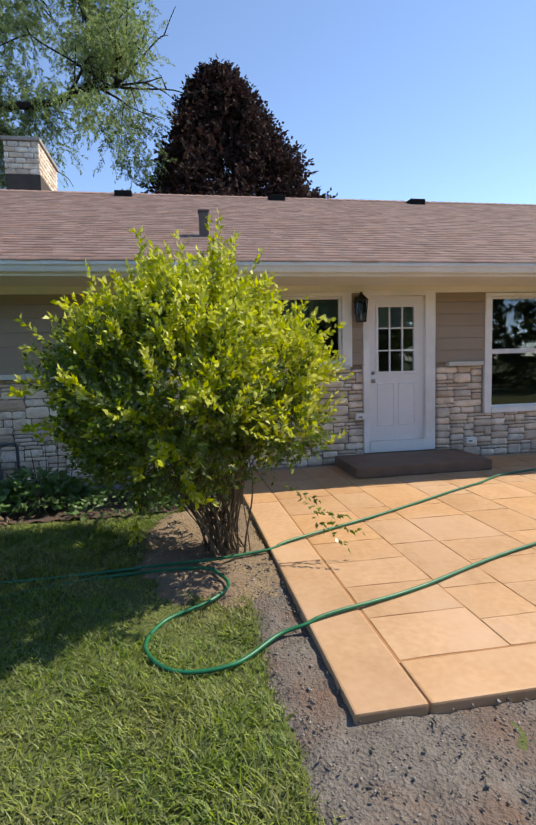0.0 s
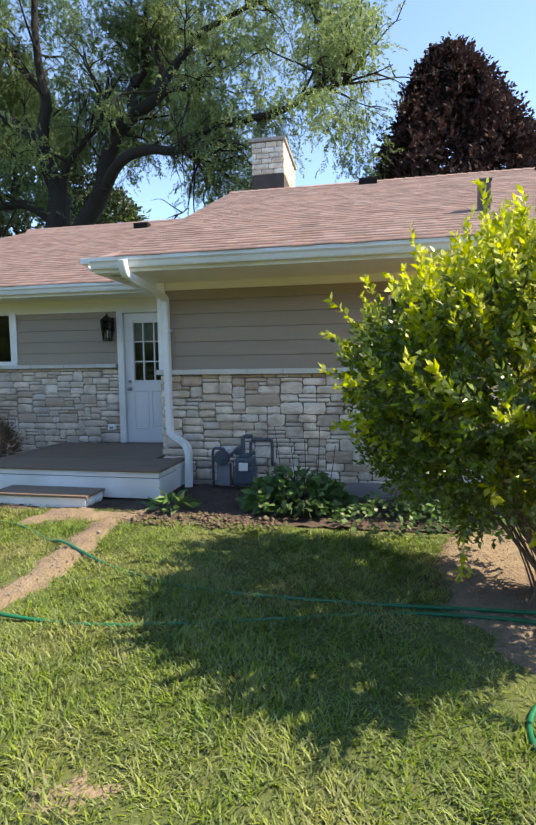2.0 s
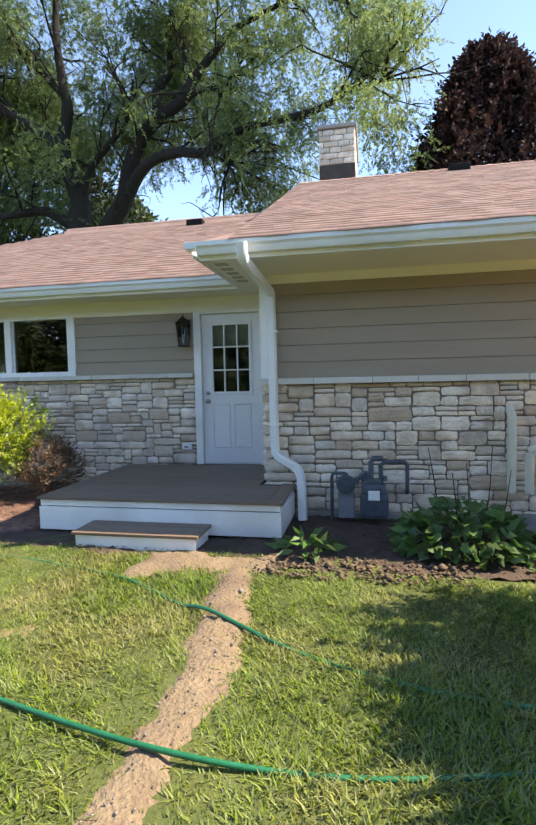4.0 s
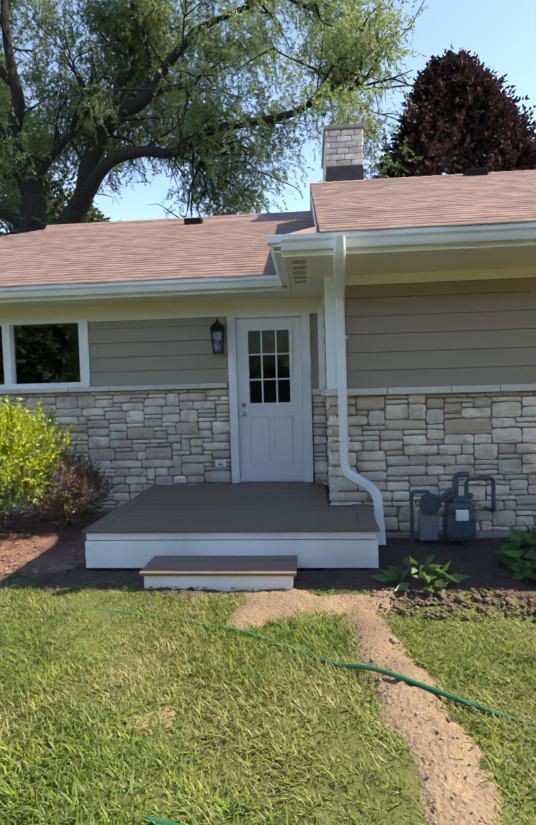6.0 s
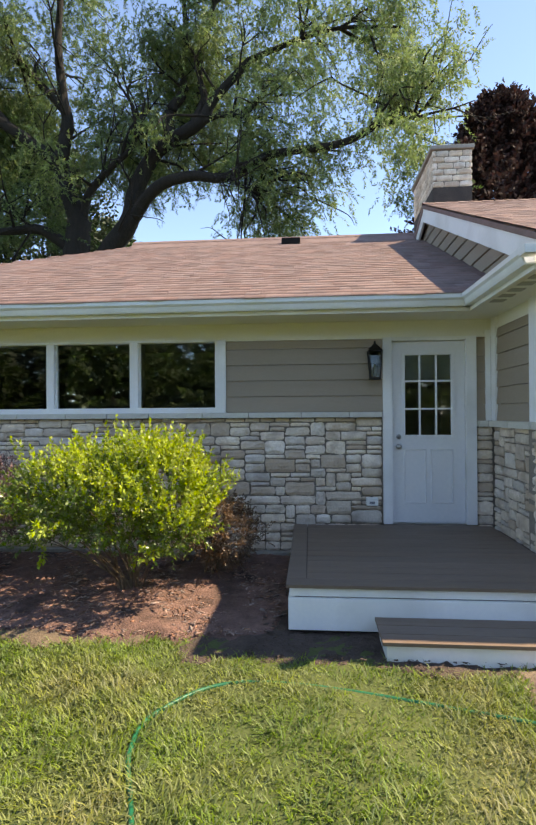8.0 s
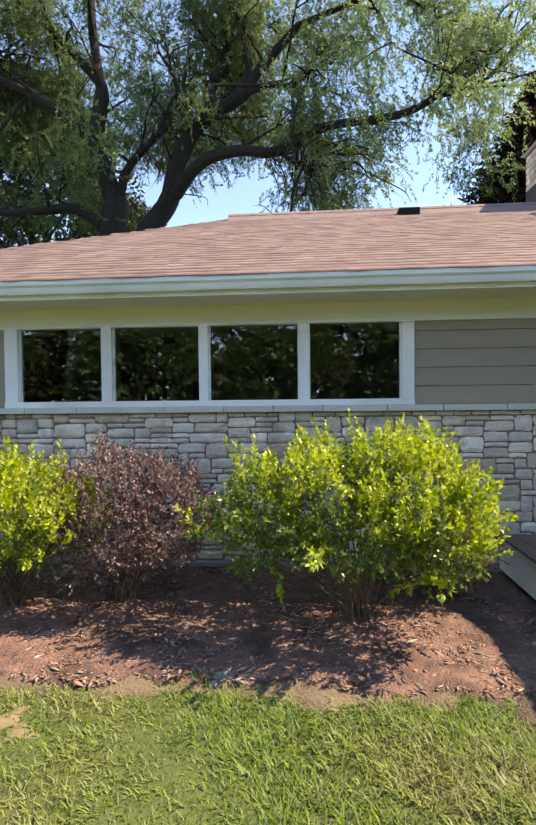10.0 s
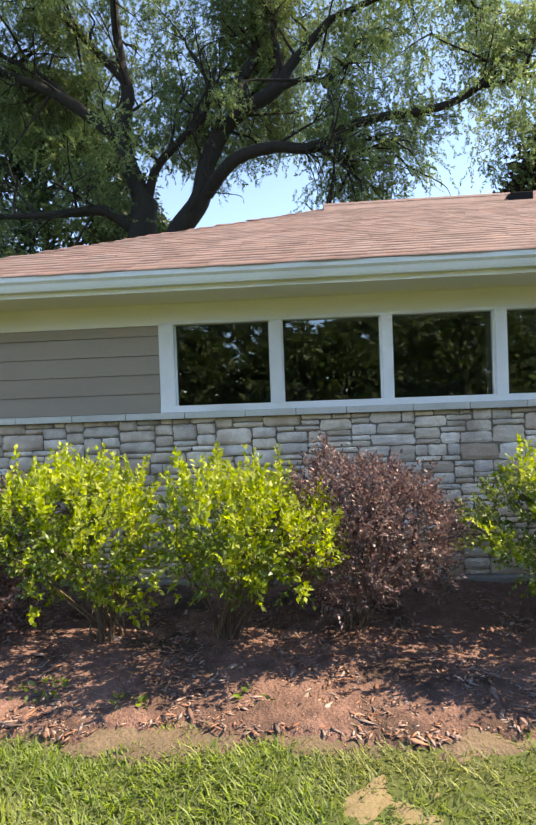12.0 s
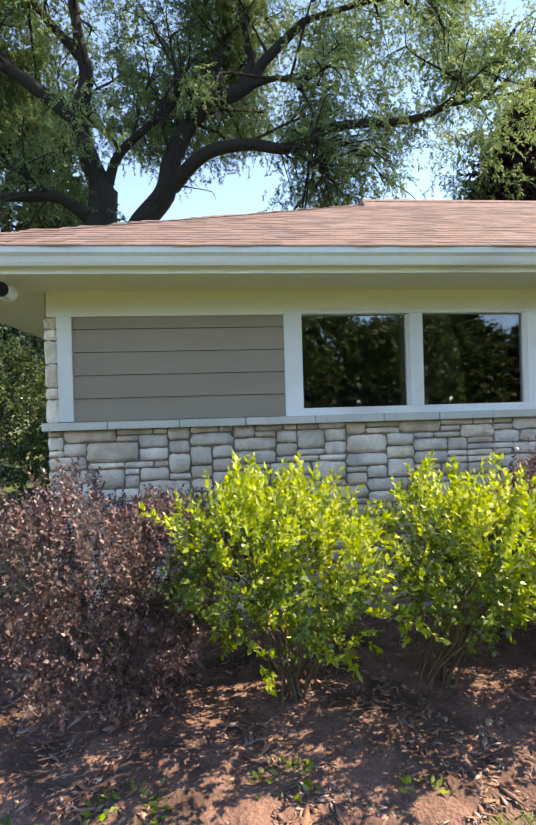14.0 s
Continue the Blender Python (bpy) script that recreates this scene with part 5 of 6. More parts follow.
# ---- shrubs ----
def lobes_points(rng, lobes, count, shell=0.5):
    """Points in the outer part of a union of ellipsoids, with gaps, and the way outwards at each."""
    c = np.array([l[:3] for l in lobes], float)
    r = np.array([l[3:6] for l in lobes], float)
    size = r.prod(1) ** (2 / 3)
    k = rng.choice(len(lobes), count, p=size / size.sum())
    d = rng.normal(size=(count, 3))
    d /= np.linalg.norm(d, axis=1, keepdims=True)
    q = rng.uniform(shell ** 3, 1, count) ** (1 / 3)
    lump = 0.96 + 0.26 * np.sin(5 * d[:, 0] + 3 * k) * np.sin(5 * d[:, 2] + k) + 0.12 * np.sin(9 * d[:, 2] + 7 * d[:, 0] + k)
    p = c[k] + d * r[k] * (q * lump)[:, None]
    out = d / r[k]
    out /= np.linalg.norm(out, axis=1, keepdims=True)
    inner = np.zeros(count, bool)
    for j in range(len(lobes)):
        inner |= (((p - c[j]) / (r[j] * 0.62)) ** 2).sum(1) < 1
    return p[~inner], out[~inner], q[~inner]


def stems(rng, base, tips, radius, spread=0.12):
    """Thin woody stems that fan from the base to the tips."""
    pieces = []
    for t in tips:
        b = np.array(base) + np.array([*rng.normal(0, spread, 2), 0.0])
        m = b * 0.45 + np.array(t) * 0.55 + np.array([*rng.normal(0, 0.06, 2), 0.08])
        line = smooth_line([b, b * 0.75 + m * 0.25 + np.array([0, 0, 0.05]), m, t], 4)
        pieces.append(tube_arrays(line, np.linspace(radius, radius * 0.3, len(line)) * rng.uniform(0.6, 1.2), 6))
    return joined(pieces)


def shrub(name, base, lobes, label, category, seed, leaf, gold, young, count, size, stem_n=18, sprig=0.17, group="", radius=0.009, reach=0.9, shoots=45, spread=0.05, plumes=16):
    rng = np.random.default_rng(seed)
    t = thing(name, base, label, category, group)
    p, out, q = lobes_points(rng, lobes, count)
    ok = p[:, 2] > base[2] + 0.12
    p, out, q = p[ok], out[ok], q[ok]
    way = out * 0.7 + np.array([0, 0, 0.55]) + rng.normal(0, 0.35, p.shape)
    # Brightest toward +x, top and outside: sunlight put into leaf colour, besides new growth.
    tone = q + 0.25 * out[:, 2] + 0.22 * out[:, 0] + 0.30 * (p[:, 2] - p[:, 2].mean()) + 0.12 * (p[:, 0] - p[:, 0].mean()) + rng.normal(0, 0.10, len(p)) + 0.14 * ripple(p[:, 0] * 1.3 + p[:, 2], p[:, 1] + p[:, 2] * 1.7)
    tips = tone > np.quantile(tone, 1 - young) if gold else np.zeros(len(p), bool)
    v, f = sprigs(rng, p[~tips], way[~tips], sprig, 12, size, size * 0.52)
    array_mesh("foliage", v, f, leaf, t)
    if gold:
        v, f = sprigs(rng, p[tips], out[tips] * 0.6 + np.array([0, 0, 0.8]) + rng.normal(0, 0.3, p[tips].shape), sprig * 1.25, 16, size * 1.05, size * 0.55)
        array_mesh("young_foliage", v, f, gold, t, "yellow-green new growth and sunlit outer leaves")
    if gold:
        edge = np.argsort(q + 0.35 * out[:, 2] + rng.normal(0, 0.08, len(p)))[-shoots:]
        v, f = sprigs(rng, p[edge], out[edge] * 0.55 + np.array([0, 0, 0.75]) + rng.normal(0, 0.18, p[edge].shape), sprig * 1.9, 22, size * 1.15, size * 0.62)
        array_mesh("young_foliage", v, f, gold, t, "bright upright new shoots")
    if gold:
        # arching outer twigs that carry leaves in pairs along their length
        far = np.argsort(q + rng.normal(0, 0.12, len(p)))[-plumes:]
        go = out[far] * 0.8 + np.array([0, 0, 0.35]) + rng.normal(0, 0.25, (plumes, 3))
        go /= np.linalg.norm(go, axis=1, keepdims=True)
        run = np.linspace(-0.1, 0.26, 7) * (sprig / 0.17)
        line = (p[far][:, None] + go[:, None] * run[None, :, None]).reshape(-1, 3)
        push = np.repeat(go, 7, axis=0) + rng.normal(0, 0.45, (plumes * 7, 3))
        v, f = sprigs(rng, line, push, sprig * 0.55, 9, size * 1.15, size * 0.66)
        array_mesh("young_foliage", v, f, gold, t, "bright arching sprays")
    pick = rng.choice(len(p), stem_n)
    centre = np.array(base) + np.array([0, 0, 0.2])
    v, f = stems(rng, base, [p[i] * reach + centre * (1 - reach) for i in pick], radius, spread)
    array_mesh("wood", v, f, TWIG, t, "bare brown stems", smooth=True)
    return t, rng


B0 = (0.1, 4.8, GZ)
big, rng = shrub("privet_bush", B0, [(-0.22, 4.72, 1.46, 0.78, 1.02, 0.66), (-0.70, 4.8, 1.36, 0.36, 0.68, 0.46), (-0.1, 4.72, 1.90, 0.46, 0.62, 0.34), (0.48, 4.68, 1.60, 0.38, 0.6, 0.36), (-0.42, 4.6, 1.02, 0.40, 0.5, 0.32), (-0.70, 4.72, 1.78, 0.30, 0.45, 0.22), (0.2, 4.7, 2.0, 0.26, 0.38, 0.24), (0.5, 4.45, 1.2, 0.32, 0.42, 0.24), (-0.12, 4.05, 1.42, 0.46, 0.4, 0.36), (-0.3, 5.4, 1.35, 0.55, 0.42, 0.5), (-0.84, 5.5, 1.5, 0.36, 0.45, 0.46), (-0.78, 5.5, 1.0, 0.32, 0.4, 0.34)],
                 "large golden privet with yellow new and sunlit leaves, inner shade in darker green", "shrub", 21, LEAF_BUSH, LEAF_YELLOW, 0.27, 8000, 0.046, stem_n=70, radius=0.009, shoots=110, spread=0.10, plumes=120)
spike = np.array([(0.08, 4.7, 2.2), (0.1, 4.7, 2.35), (0.12, 4.7, 2.5), (0.04, 4.7, 2.3), (0.16, 4.68, 2.25), (0.09, 4.72, 2.45), (0.0, 4.7, 2.2), (0.32, 4.7, 2.2), (-0.2, 4.7, 2.25), (-0.75, 4.7, 2.1), (0.75, 4.6, 1.75), (0.6, 4.5, 1.45), (-1.1, 4.7, 1.8), (-1.15, 4.75, 1.5)])
sway = np.array([(0.05, 0, 1), (0.05, 0, 1), (0.1, 0, 1), (-0.15, 0, 1), (0.3, 0, 1), (-0.05, 0, 1), (-0.3, 0, 1), (0.4, 0, 1), (-0.2, 0, 1), (-0.3, 0, 1), (0.9, -0.2, 0.6), (1, -0.4, 0.5), (-0.7, 0, 0.7), (-1, 0, 0.4)], float)
v, f = sprigs(rng, spike, sway, 0.3, 22, 0.055, 0.03)
array_mesh("young_foliage", v, f, LEAF_YELLOW, big, "tall bright new shoots")
low_at = np.array([(0.62, 4.35, 0.62), (0.7, 4.35, 0.55), (0.8, 4.3, 0.45), (0.55, 4.5, 0.7), (0.72, 4.3, 0.5)])
v, f = sprigs(rng, low_at, np.array([(1, -0.3, -0.3)] * 5) + rng.normal(0, 0.2, (5, 3)), 0.3, 14, 0.045, 0.025)
array_mesh("foliage", v, f, LEAF_BUSH, big)

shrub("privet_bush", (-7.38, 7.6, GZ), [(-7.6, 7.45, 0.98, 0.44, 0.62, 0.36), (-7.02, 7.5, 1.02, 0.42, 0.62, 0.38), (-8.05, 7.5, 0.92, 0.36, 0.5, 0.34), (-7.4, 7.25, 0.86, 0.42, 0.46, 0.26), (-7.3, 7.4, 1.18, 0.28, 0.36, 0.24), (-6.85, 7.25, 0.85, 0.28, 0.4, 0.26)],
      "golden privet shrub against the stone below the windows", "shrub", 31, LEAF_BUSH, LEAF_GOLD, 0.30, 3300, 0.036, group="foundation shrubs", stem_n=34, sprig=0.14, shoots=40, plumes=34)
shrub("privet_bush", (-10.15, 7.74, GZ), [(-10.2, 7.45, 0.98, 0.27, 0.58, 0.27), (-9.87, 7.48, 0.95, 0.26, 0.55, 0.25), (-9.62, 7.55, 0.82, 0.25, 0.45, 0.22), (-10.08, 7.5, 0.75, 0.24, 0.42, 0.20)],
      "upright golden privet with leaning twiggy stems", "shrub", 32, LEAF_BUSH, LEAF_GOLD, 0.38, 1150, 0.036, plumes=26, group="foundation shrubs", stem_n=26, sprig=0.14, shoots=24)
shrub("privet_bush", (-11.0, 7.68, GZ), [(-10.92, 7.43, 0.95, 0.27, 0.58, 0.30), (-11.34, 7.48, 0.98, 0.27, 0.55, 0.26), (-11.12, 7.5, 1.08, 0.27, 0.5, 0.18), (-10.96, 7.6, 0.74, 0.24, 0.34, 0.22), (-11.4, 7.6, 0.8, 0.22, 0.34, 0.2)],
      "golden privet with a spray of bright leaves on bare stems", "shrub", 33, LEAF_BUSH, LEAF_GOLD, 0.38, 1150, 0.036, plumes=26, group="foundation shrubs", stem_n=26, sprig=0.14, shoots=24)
shrub("barberry_bush", (-6.72, 8.1, GZ), [(-6.74, 8.02, 0.62, 0.34, 0.36, 0.36), (-6.55, 8.05, 0.52, 0.26, 0.3, 0.28)], "small purple barberry beside the porch", "shrub", 34, LEAF_BRONZE, None, 0, 1500, 0.025, sprig=0.12, group="foundation shrubs", radius=0.006)
shrub("barberry_bush", (-9.22, 7.85, GZ), [(-9.3, 7.78, 0.92, 0.42, 0.48, 0.37), (-8.92, 7.8, 0.82, 0.38, 0.44, 0.37), (-9.3, 7.65, 0.7, 0.35, 0.42, 0.28), (-9.1, 7.8, 1.1, 0.28, 0.3, 0.18)], "rounded purple-red barberry between privets", "shrub", 35, LEAF_RED, None, 0, 3500, 0.029, sprig=0.15, group="foundation shrubs", radius=0.006, stem_n=30)
shrub("barberry_bush", (-12.05, 7.95, GZ), [(-12.2, 7.9, 0.86, 0.58, 0.55, 0.43), (-11.75, 7.95, 0.8, 0.34, 0.5, 0.43), (-12.6, 7.9, 0.8, 0.4, 0.5, 0.43), (-12.1, 7.75, 0.52, 0.5, 0.5, 0.32)], "broad dusky barberry at the house corner", "shrub", 36, LEAF_RED, None, 0, 4200, 0.03, sprig=0.15, group="foundation shrubs", radius=0.007, stem_n=26)


def clump(name, base, spread, height, count, leaf, material, label, category, seed, width=0.5):
    """A low perennial: broad arching leaves from short stems."""
    rng = np.random.default_rng(seed)
    t = thing(name, base, label, category)
    a, r = rng.uniform(0, 6.28, count), np.sqrt(rng.uniform(0, 1, count))
    p = np.array(base) + np.stack([np.cos(a) * r * spread, np.sin(a) * r * spread * 0.8, height * (1 - r * r * 0.75) * rng.uniform(0.45, 1.05, count)], 1)
    d = np.stack([np.cos(a), np.sin(a), rng.uniform(-0.35, 0.5, count)], 1) + rng.normal(0, 0.25, (count, 3))
    v, f = leaf_arrays(rng, p, d, leaf, leaf * width, 0.12)
    array_mesh("foliage", v, f, material, t)
    if count < 500:
        return
    k = rng.choice(count, min(26, count // 3), replace=False)
    v, f = stems(rng, base, p[k], 0.0016 + height * 0.007, spread * 0.25)
    tagged(array_mesh("wood", v, f, TWIG, t, smooth=True), kind="stuff")


clump("hydrangea", (-1.85, 6.72, GZ), 0.55, 0.42, 560, 0.13, LEAF_LOW, "low leafy hydrangea at the edge of the bed", "perennial plant", 41, 0.62)
dry = thing("dry_stalks", (-1.85, 6.85, GZ), "thin dark dead flower stalks standing in the hydrangea", "dry stalks")
srng = np.random.default_rng(47)
for dx in (-0.18, -0.05, 0.04, 0.16, 0.27):
    top = np.array([-1.85 + dx * 1.5, 6.85 + srng.uniform(-0.1, 0.1), GZ + srng.uniform(0.62, 0.95)])
    foot = np.array([-1.85 + dx, 6.85, GZ])
    line = smooth_line([foot, foot * 0.5 + top * 0.5 + np.array([0.02, 0, 0]), top], 5)
    array_mesh("stalk", *tube_arrays(line, np.linspace(0.005, 0.003, len(line)), 6), BARK, dry, smooth=True)
clump("hosta", (-3.16, 6.45, GZ), 0.2, 0.2, 46, 0.17, LEAF_LOW, "young hosta with variegated leaves in bare soil", "perennial plant", 42, 0.35)
clump("ground_cover", (-0.85, 6.35, GZ), 0.6, 0.26, 420, 0.07, LEAF_LOW, "pale low ground cover near the bush", "ground cover", 43, 0.6)
clump("ground_cover", (-0.3, 6.5, GZ), 0.5, 0.3, 320, 0.07, LEAF_LOW, "pale low ground cover near the bush", "ground cover", 44, 0.6)
for x, y, s, n in ((-11.15, 7.0, 0.16, 40), (-10.6, 6.85, 0.12, 26), (-11.8, 6.95, 0.18, 50), (-9.9, 6.95, 0.1, 20)):
    clump("weed", (x, y, GZ + 0.02), s, 0.06, n, 0.045, BLADE, "small green weed in the mulch", "weed", int(abs(x) * 10), 0.5)


# ---- trees ----
def limb(rng, line, r0, r1, sides=9):
    pts = smooth_line(line, 6)
    return tube_arrays(pts, np.linspace(r0, r1, len(pts)), sides), pts


def twigs(rng, pts, count, length, radius, fall=0.0, start=0.3):
    """Side branches that leave a limb; returns their tubes and their lines."""
    out, lines = [], []
    n = len(pts)
    for _ in range(count):
        i = int(rng.uniform(start, 1.0) * (n - 2))
        p = np.array(pts[i])
        go = np.array(pts[min(i + 1, n - 1)]) - p
        go /= np.linalg.norm(go) + 1e-9
        d = go * 0.7 + rng.normal(0, 0.6, 3) + np.array([0, 0, 0.25 - fall])
        d /= np.linalg.norm(d)
        l = length * rng.uniform(0.5, 1.2)
        bend = rng.normal(0, 0.18, 3) * l
        line = [p, p + d * l * 0.35 + bend * 0.4, p + d * l * 0.7 + bend, p + d * l + bend * 0.6 - np.array([0, 0, fall * l * 0.4])]
        s = smooth_line(line, 4)
        out.append(tube_arrays(s, np.linspace(radius, radius * 0.25, len(s)) * rng.uniform(0.7, 1.2), 6))
        lines.append(s)
    return out, lines


def big_tree():
    """A spreading old tree with dark forked limbs and hanging feathery foliage."""
    rng = np.random.default_rng(61)
    t = thing("shade_tree", (-15.2, 24.0, GZ), "tall spreading shade tree with dark limbs and drooping feathery leaves", "tree")
    y = 24.0
    main = [([(-15.2, y, GZ - 0.2), (-15.3, y, 4.0), (-15.6, y, 7.5), (-15.4, y, 9.9)], 0.78, 0.5),
            ([(-15.4, y, 9.8), (-15.9, y, 11.1), (-16.2, y, 12.4), (-15.9, y, 14.0), (-16.1, y, 15.2), (-16.3, y, 17.7), (-16.0, y, 21.0)], 0.42, 0.1),
            ([(-16.3, y, 12.4), (-18.1, y - 0.4, 13.7), (-19.5, y - 0.6, 14.4), (-22.5, y - 0.8, 15.6), (-26, y - 1, 17.0)], 0.27, 0.08),
            ([(-18.1, y - 0.4, 13.7), (-19.0, y - 0.4, 14.7), (-20.6, y - 0.5, 15.6), (-22, y, 17)], 0.16, 0.05),
            ([(-16.1, y, 14.7), (-17.2, y - 0.2, 15.9), (-18.4, y - 0.4, 17.2), (-19.6, y - 0.4, 19)], 0.18, 0.06),
            ([(-15.3, y, 9.9), (-14.8, y - 0.3, 11.0), (-13.7, y - 0.6, 11.9), (-12.7, y - 0.8, 12.7), (-12.3, y - 0.8, 14.4)], 0.2, 0.06),
            ([(-15.2, y, 5.2), (-14.8, y, 7.0), (-14.2, y, 8.5), (-13.2, y - 0.2, 9.7), (-12.8, y - 0.3, 11.1), (-11.9, y - 0.4, 12.5), (-10.1, y - 0.7, 13.4), (-9.5, y - 0.8, 14.2), (-8.0, y - 1, 15.6)], 0.55, 0.14),
            ([(-11.4, y - 0.4, 12.9), (-11.4, y - 0.3, 14.1), (-10.8, y - 0.3, 15.0), (-10.9, y - 0.2, 16.1), (-10.8, y, 18.0), (-11.2, y, 22)], 0.27, 0.07),
            ([(-10.3, y - 0.7, 13.4), (-9.9, y - 0.6, 14.4), (-10.1, y - 0.6, 15.4), (-9.8, y - 0.5, 17.3), (-8.8, y, 21)], 0.2, 0.06),
            ([(-10.0, y - 0.7, 13.4), (-9.0, y - 1.2, 13.4), (-7.9, y - 1.6, 12.9)], 0.13, 0.05),
            ([(-12.9, y - 0.3, 9.9), (-12.1, y - 0.9, 10.5), (-11.3, y - 1.2, 10.85), (-10.1, y - 1.5, 10.9), (-8.8, y - 1.8, 10.65), (-7.2, y - 2.0, 11.3), (-4.6, y - 2.2, 11.5), (-3.2, y - 2.3, 12.1), (-2.0, y - 2.3, 13.0), (-0.9, y - 2.3, 14.6)], 0.27, 0.06),
            ([(-8.7, y - 1.8, 10.6), (-8.0, y - 1.9, 10.1), (-7.3, y - 2.0, 9.8)], 0.10, 0.03),
            ([(-3.4, y - 2.3, 12.0), (-2.2, y - 2.5, 12.1), (-1.2, y - 2.5, 12.8)], 0.09, 0.03),
            ([(-15.7, y, 8.7), (-16.8, y - 0.5, 9.4), (-17.8, y - 0.8, 9.3), (-19.2, y - 1, 9.2), (-22.0, y - 1.5, 9.1)], 0.26, 0.08),
            ([(-8.0, y - 1, 15.6), (-5.0, y - 1.2, 16.4), (-2.2, y - 1.4, 16.2)], 0.12, 0.04)]
    lines, branches, sub = [], [], []
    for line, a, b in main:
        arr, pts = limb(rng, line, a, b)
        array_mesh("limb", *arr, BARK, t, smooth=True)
        lines.append(pts)
    for pts in lines[1:]:
        tb, ln = twigs(rng, pts, 10, 2.6, 0.065, 0.1)
        branches += tb
        sub += ln
    small = []
    for ln in sub:
        tb, l2 = twigs(rng, ln, 3, 1.5, 0.03, 0.5)
        branches += tb
        small += l2
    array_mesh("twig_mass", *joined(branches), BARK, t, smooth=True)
    ends = np.array([np.array(ln[rng.integers(len(ln) // 2, len(ln))]) for ln in sub + small])
    mass = ends[rng.integers(0, len(ends), 190)] + rng.normal(0, 0.4, (190, 3))
    high = np.stack([rng.uniform(-25, -3, 26), y + rng.uniform(0, 3, 26), rng.uniform(16, 21, 26)], 1)
    mass = np.concatenate([mass, high])
    cx, cz = mass[:, 0], mass[:, 2]
    bare = ((cx > -15.5) & (cx < -8.0) & (cz < 12.6)) | ((cx > -18.6) & (cx < -16.5) & (cz > 13.2) & (cz < 16.4)) | (cz < 9.4)
    bare &= rng.uniform(size=len(mass)) < 0.85
    bare |= (cx > -1.5) & (rng.uniform(size=len(cx)) < 0.9)
    mass = mass[~bare]
    centre = (mass[:, None] + rng.normal(0, 1, (len(mass), 4, 3)) * np.array([0.5, 0.45, 0.25]) + np.array([(0, 0, 0.5), (0, 0, 0.1), (0, 0, -0.35), (0, 0, -0.8)])).reshape(-1, 3)
    inner = (centre[:, 0] < -8.5) & (centre[:, 2] < 16)
    centre[:, 1] += np.where(inner, rng.uniform(0.6, 3.0, len(centre)), rng.uniform(-1.4, 1.8, len(centre)))
    # hanging strands, several to a clump
    many = 26
    at = (centre[:, None] + rng.normal(0, 1, (len(centre), many, 3)) * np.array([0.42, 0.4, 0.3])).reshape(-1, 3)
    # More pale clumps toward +x: sunlight from the right put into leaf colour.
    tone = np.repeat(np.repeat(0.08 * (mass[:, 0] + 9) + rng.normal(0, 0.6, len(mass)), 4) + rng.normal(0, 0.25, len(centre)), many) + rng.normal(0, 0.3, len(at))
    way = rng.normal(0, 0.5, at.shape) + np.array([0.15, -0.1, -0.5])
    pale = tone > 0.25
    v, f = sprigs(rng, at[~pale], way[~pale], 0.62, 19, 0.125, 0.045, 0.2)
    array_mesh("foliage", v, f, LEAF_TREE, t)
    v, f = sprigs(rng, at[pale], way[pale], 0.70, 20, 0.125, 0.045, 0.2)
    array_mesh("sunlit_foliage", v, f, LEAF_TREE_SUNLIT, t, "sunlit hanging sprays")


big_tree()


def crown_tree(name, base, height, width, material, label, seed, leaf, count, low=0.12, tip=0.5, trunk=0.3, cone=False, lean=0.0):
    """A dense tree: trunk, limbs and a domed crown of clumped leaves with gaps at its edge."""
    rng = np.random.default_rng(seed)
    x, y, z = base
    t = thing(name, base, label, "tree")
    arr, pts = limb(rng, [(x, y, z - 0.2), (x + 0.1, y, z + height * 0.3), (x - 0.1, y, z + height * 0.6), (x, y, z + height * 0.92)], trunk, 0.05)
    array_mesh("trunk", *arr, BARK, t, smooth=True)
    tb, ln = twigs(rng, pts, 26, width * (0.2 if cone else 0.36), trunk * 0.28, -0.15, 0.15)
    array_mesh("limb_mass", *joined(tb), BARK, t, smooth=True)
    n = count
    h = rng.uniform(low, 1.0, n) ** 0.8
    prof = np.sqrt(np.clip(1 - ((h - 0.38) / 0.63) ** 2, 0, 1)) * (1 - tip * np.clip(h - 0.55, 0, 1))
    if cone:
        prof = np.clip((1.01 - h) / 0.66, 0, 1) ** 0.78
    a = rng.uniform(0, 6.28, n)
    r = prof * width / 2 * rng.uniform(0.35, 1, n) ** 0.45 * (1 + 0.15 * np.sin(5 * a + 9 * h) + 0.13 * np.sin(11 * a - 21 * h) + 0.08 * np.sin(17 * a + 37 * h))
    p = np.stack([x + lean * h * h + r * np.cos(a), y + r * np.sin(a), z + h * height], 1)
    d = np.stack([np.cos(a), np.sin(a), np.full(n, 0.4)], 1) + rng.normal(0, 0.5, (n, 3))
    v, f = sprigs(rng, p, d, leaf * 3.2, 9, leaf, leaf * 0.62, 0.1)
    array_mesh("foliage", v, f, material, t)


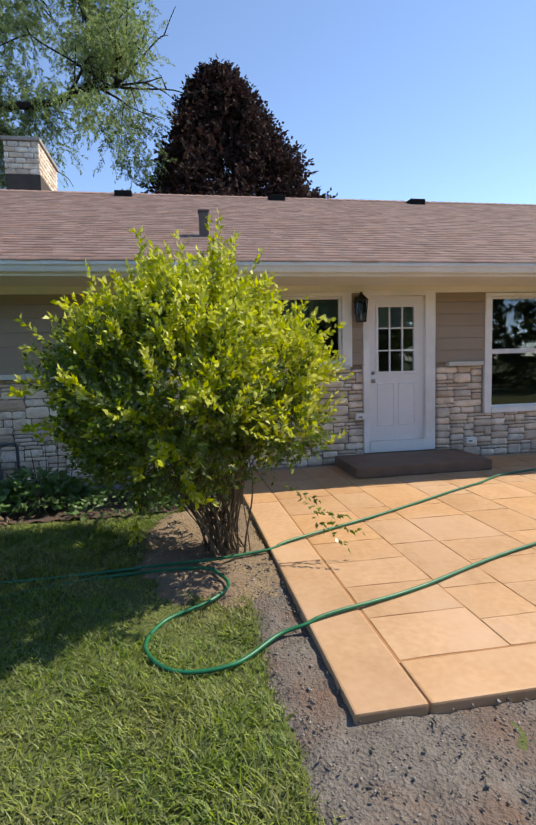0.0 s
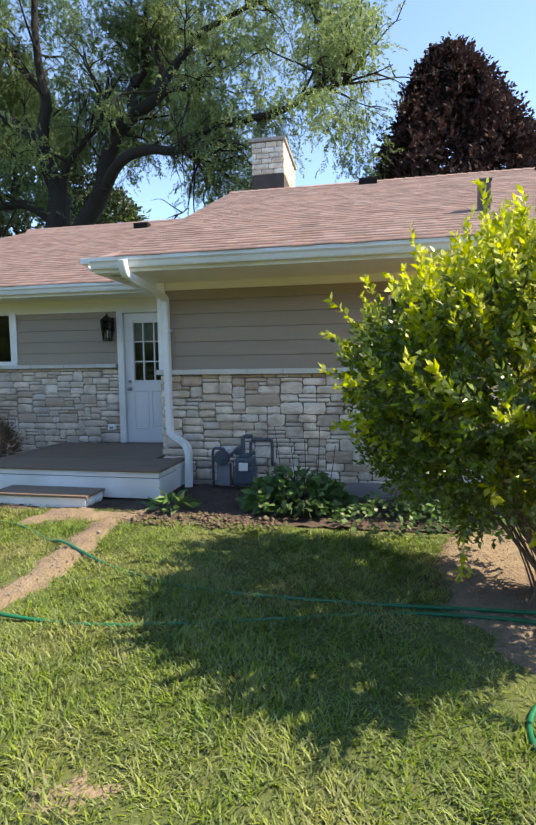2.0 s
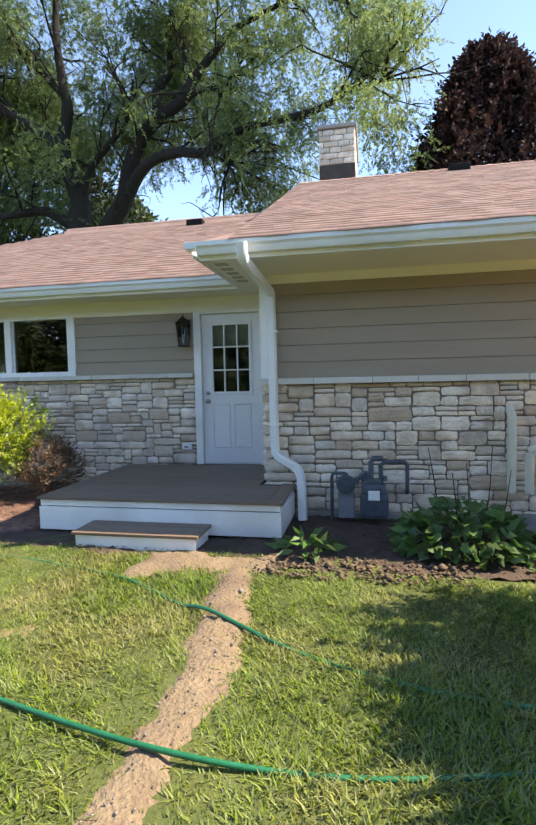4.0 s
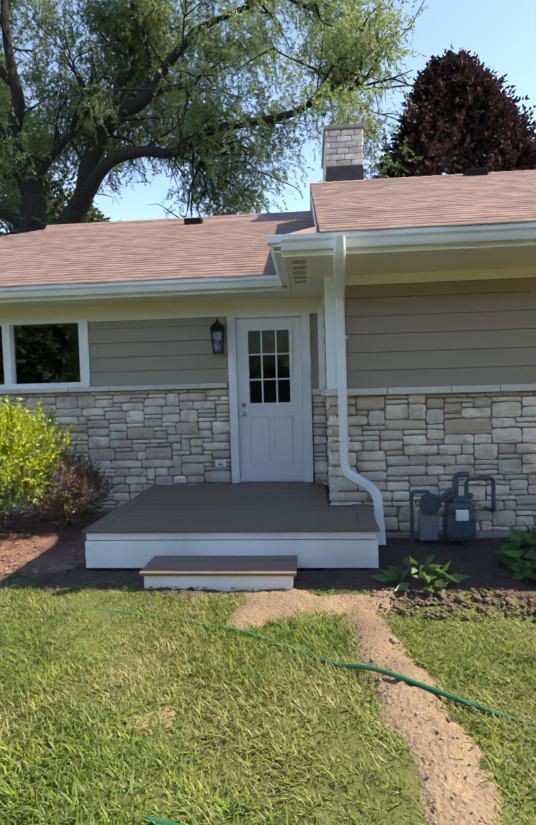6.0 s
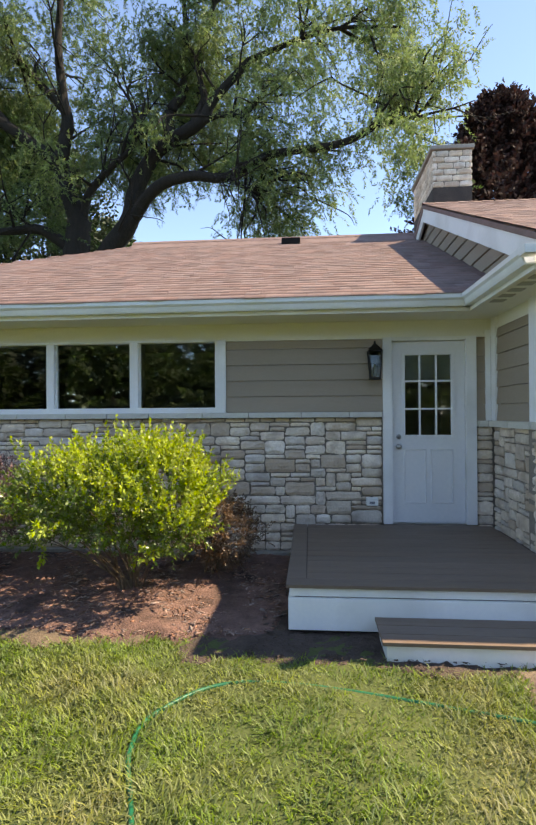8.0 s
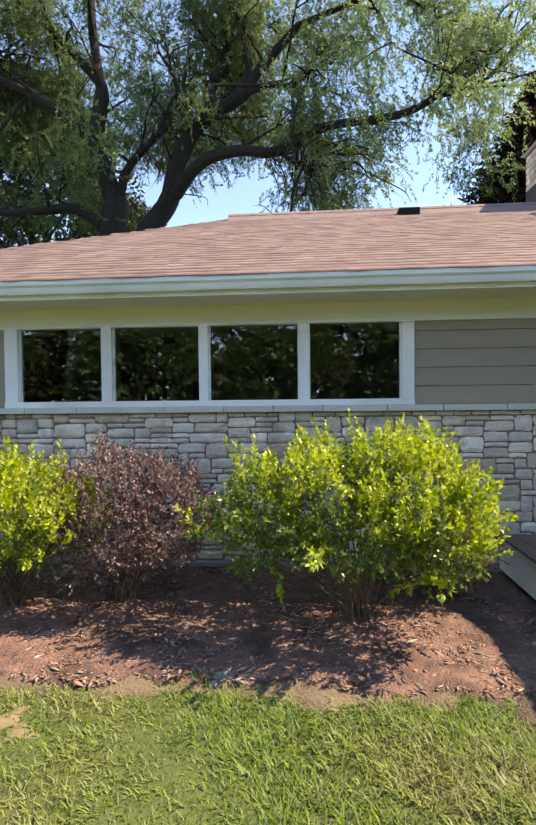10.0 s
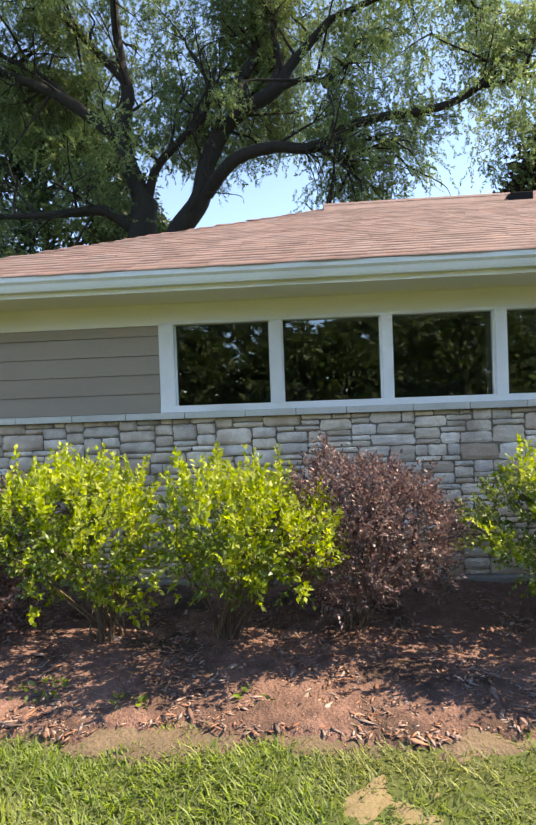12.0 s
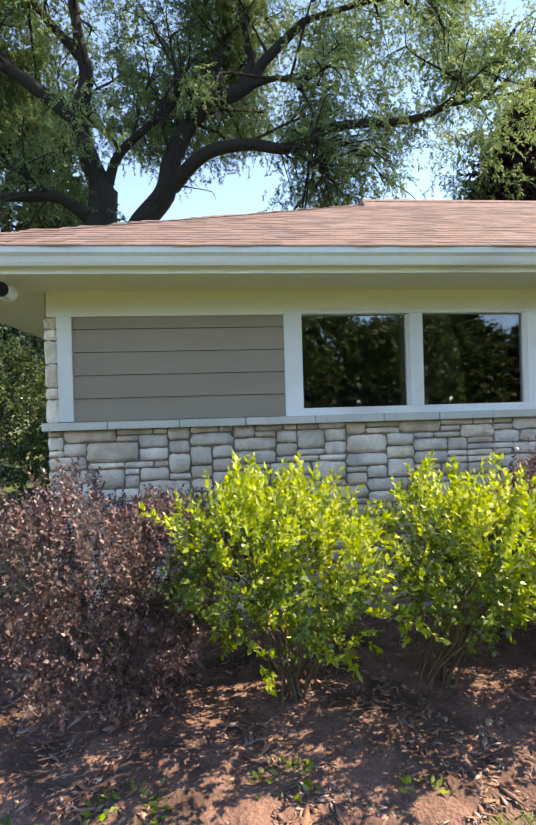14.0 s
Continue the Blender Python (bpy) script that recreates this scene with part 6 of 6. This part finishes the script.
crown_tree("purple_maple", (2.9, 25.0, GZ), 14.4, 10.4, LEAF_PURPLE, "dark purple-leaved maple behind the house", 71, 0.19, 8500, 0.3, 0.95, cone=True, lean=-0.8)
crown_tree("dark_tree", (-22.8, 31.0, GZ), 19.0, 11.5, LEAF_DARK, "dark dense evergreen beyond the lot", 72, 0.28, 5200, 0.05, 0.6)
crown_tree("dark_tree", (-33.0, 32.0, GZ), 18.0, 13.0, LEAF_DARK, "dark dense evergreen beyond the lot", 73, 0.3, 3000, 0.05, 0.6)
crown_tree("far_tree", (-19.5, 36.0, GZ), 14.0, 8.0, LEAF_FAR, "leafy tree beyond the back garden", 74, 0.28, 2400, 0.1, 0.5)
crown_tree("far_tree", (-15.8, 15.0, GZ), 3.0, 3.2, LEAF_FAR, "bright shrubby growth past the house corner", 75, 0.09, 1600, 0.02, 0.3, 0.06)
crown_tree("dark_tree", (-17.5, 19.0, GZ), 5.2, 4.0, LEAF_DARK, "dark bushy tree past the house corner", 76, 0.14, 2000, 0.02, 0.4, 0.1)
for k, (x, y, h, w) in enumerate(((-22, -18, 7.5, 8), (-13, -21, 8.5, 8), (-5, -19, 7, 8), (4, -22, 8, 9), (13, -17, 7, 8), (-17.5, -15, 6, 8), (-9, -14, 5, 8), (-1, -14, 6, 8), (8.5, -15, 6, 8), (-26, -12, 6, 8), (19, -8, 9, 9))):
    crown_tree("garden_tree", (x, y, GZ), h, w, LEAF_FAR, "leafy garden tree across the lawn", 80 + k, 0.34, 1200, 0.0, 0.35)

# ---- stone, siding and caps ----
planks(wall_1, XC + 0.075, XR, 1.61, 2.63, YA, 6, [(2.47, 3.56, 0, 3), (WIN1[0] - 0.12, WIN1[1] + 0.14, 0, 3), (WIN2[0] - 0.11, WIN2[1] + 0.11, 0, 3), (WIN3[0] - 0.02, WIN3[1] + 0.02, WIN3[2] - 0.02, WIN3[3] + 0.02)])
planks(wall_2, -12.51, -4.95, 1.72, 2.53, YB, 5, [(-10.87, -6.71, 0, 3)])
planks(wall_2, -3.94, -3.845, 1.61, 2.53, YB, 5)
planks(wall_3, YA + 0.13, YB - 0.16, 1.61, 2.60, XC, 6, axis="y")
caps(wall_1, XC - 0.06, XR, 1.545, 1.61, YA, [(2.3, 3.7), (4.2, 5.95)], seed=2)
caps(wall_2, XL - 0.02, -4.96, 1.655, 1.715, YB, [], seed=3)
caps(wall_2, -3.93, XC - 0.07, 1.545, 1.61, YB, [], seed=3)
caps(wall_3, YA + 0.03, YB - 0.07, 1.545, 1.61, XC, [], axis="y", seed=4)
lay(wall_1, facing(wall_1, XC - 0.03, XR, 0.16, 1.545, [(2.46, 3.58, 0, 3), (4.34, 5.85, 0.81, 3)], YA, 5), lambda u, z: (u, YA + 0.022, z), 0, 15, lambda s: abs(s[0] + 1.0))
lay(wall_2, facing(wall_2, XL, -4.96, 0.15, 1.655, [], YB, 6), lambda u, z: (u, YB + 0.022, z), 0, 16, lambda s: abs(s[0] + 7.5))
lay(wall_2, facing(wall_2, -3.93, XC, 0.16, 1.545, [], YB, 7), lambda u, z: (u, YB + 0.02, z), 0, 17, lambda s: 0)
lay(wall_2, facing(wall_2, XL - 0.01, -12.625, 1.715, 2.53, [], YB, 9, 0.09), lambda u, z: (u, YB + 0.022, z), 0, 19, lambda s: 0)
lay(wall_3, facing(wall_3, YA + 0.0, YB, 0.16, 1.545, [], XC, 8), lambda u, z: (XC + 0.022, YA + YB - u, z), radians(-90), 18, lambda s: 0)
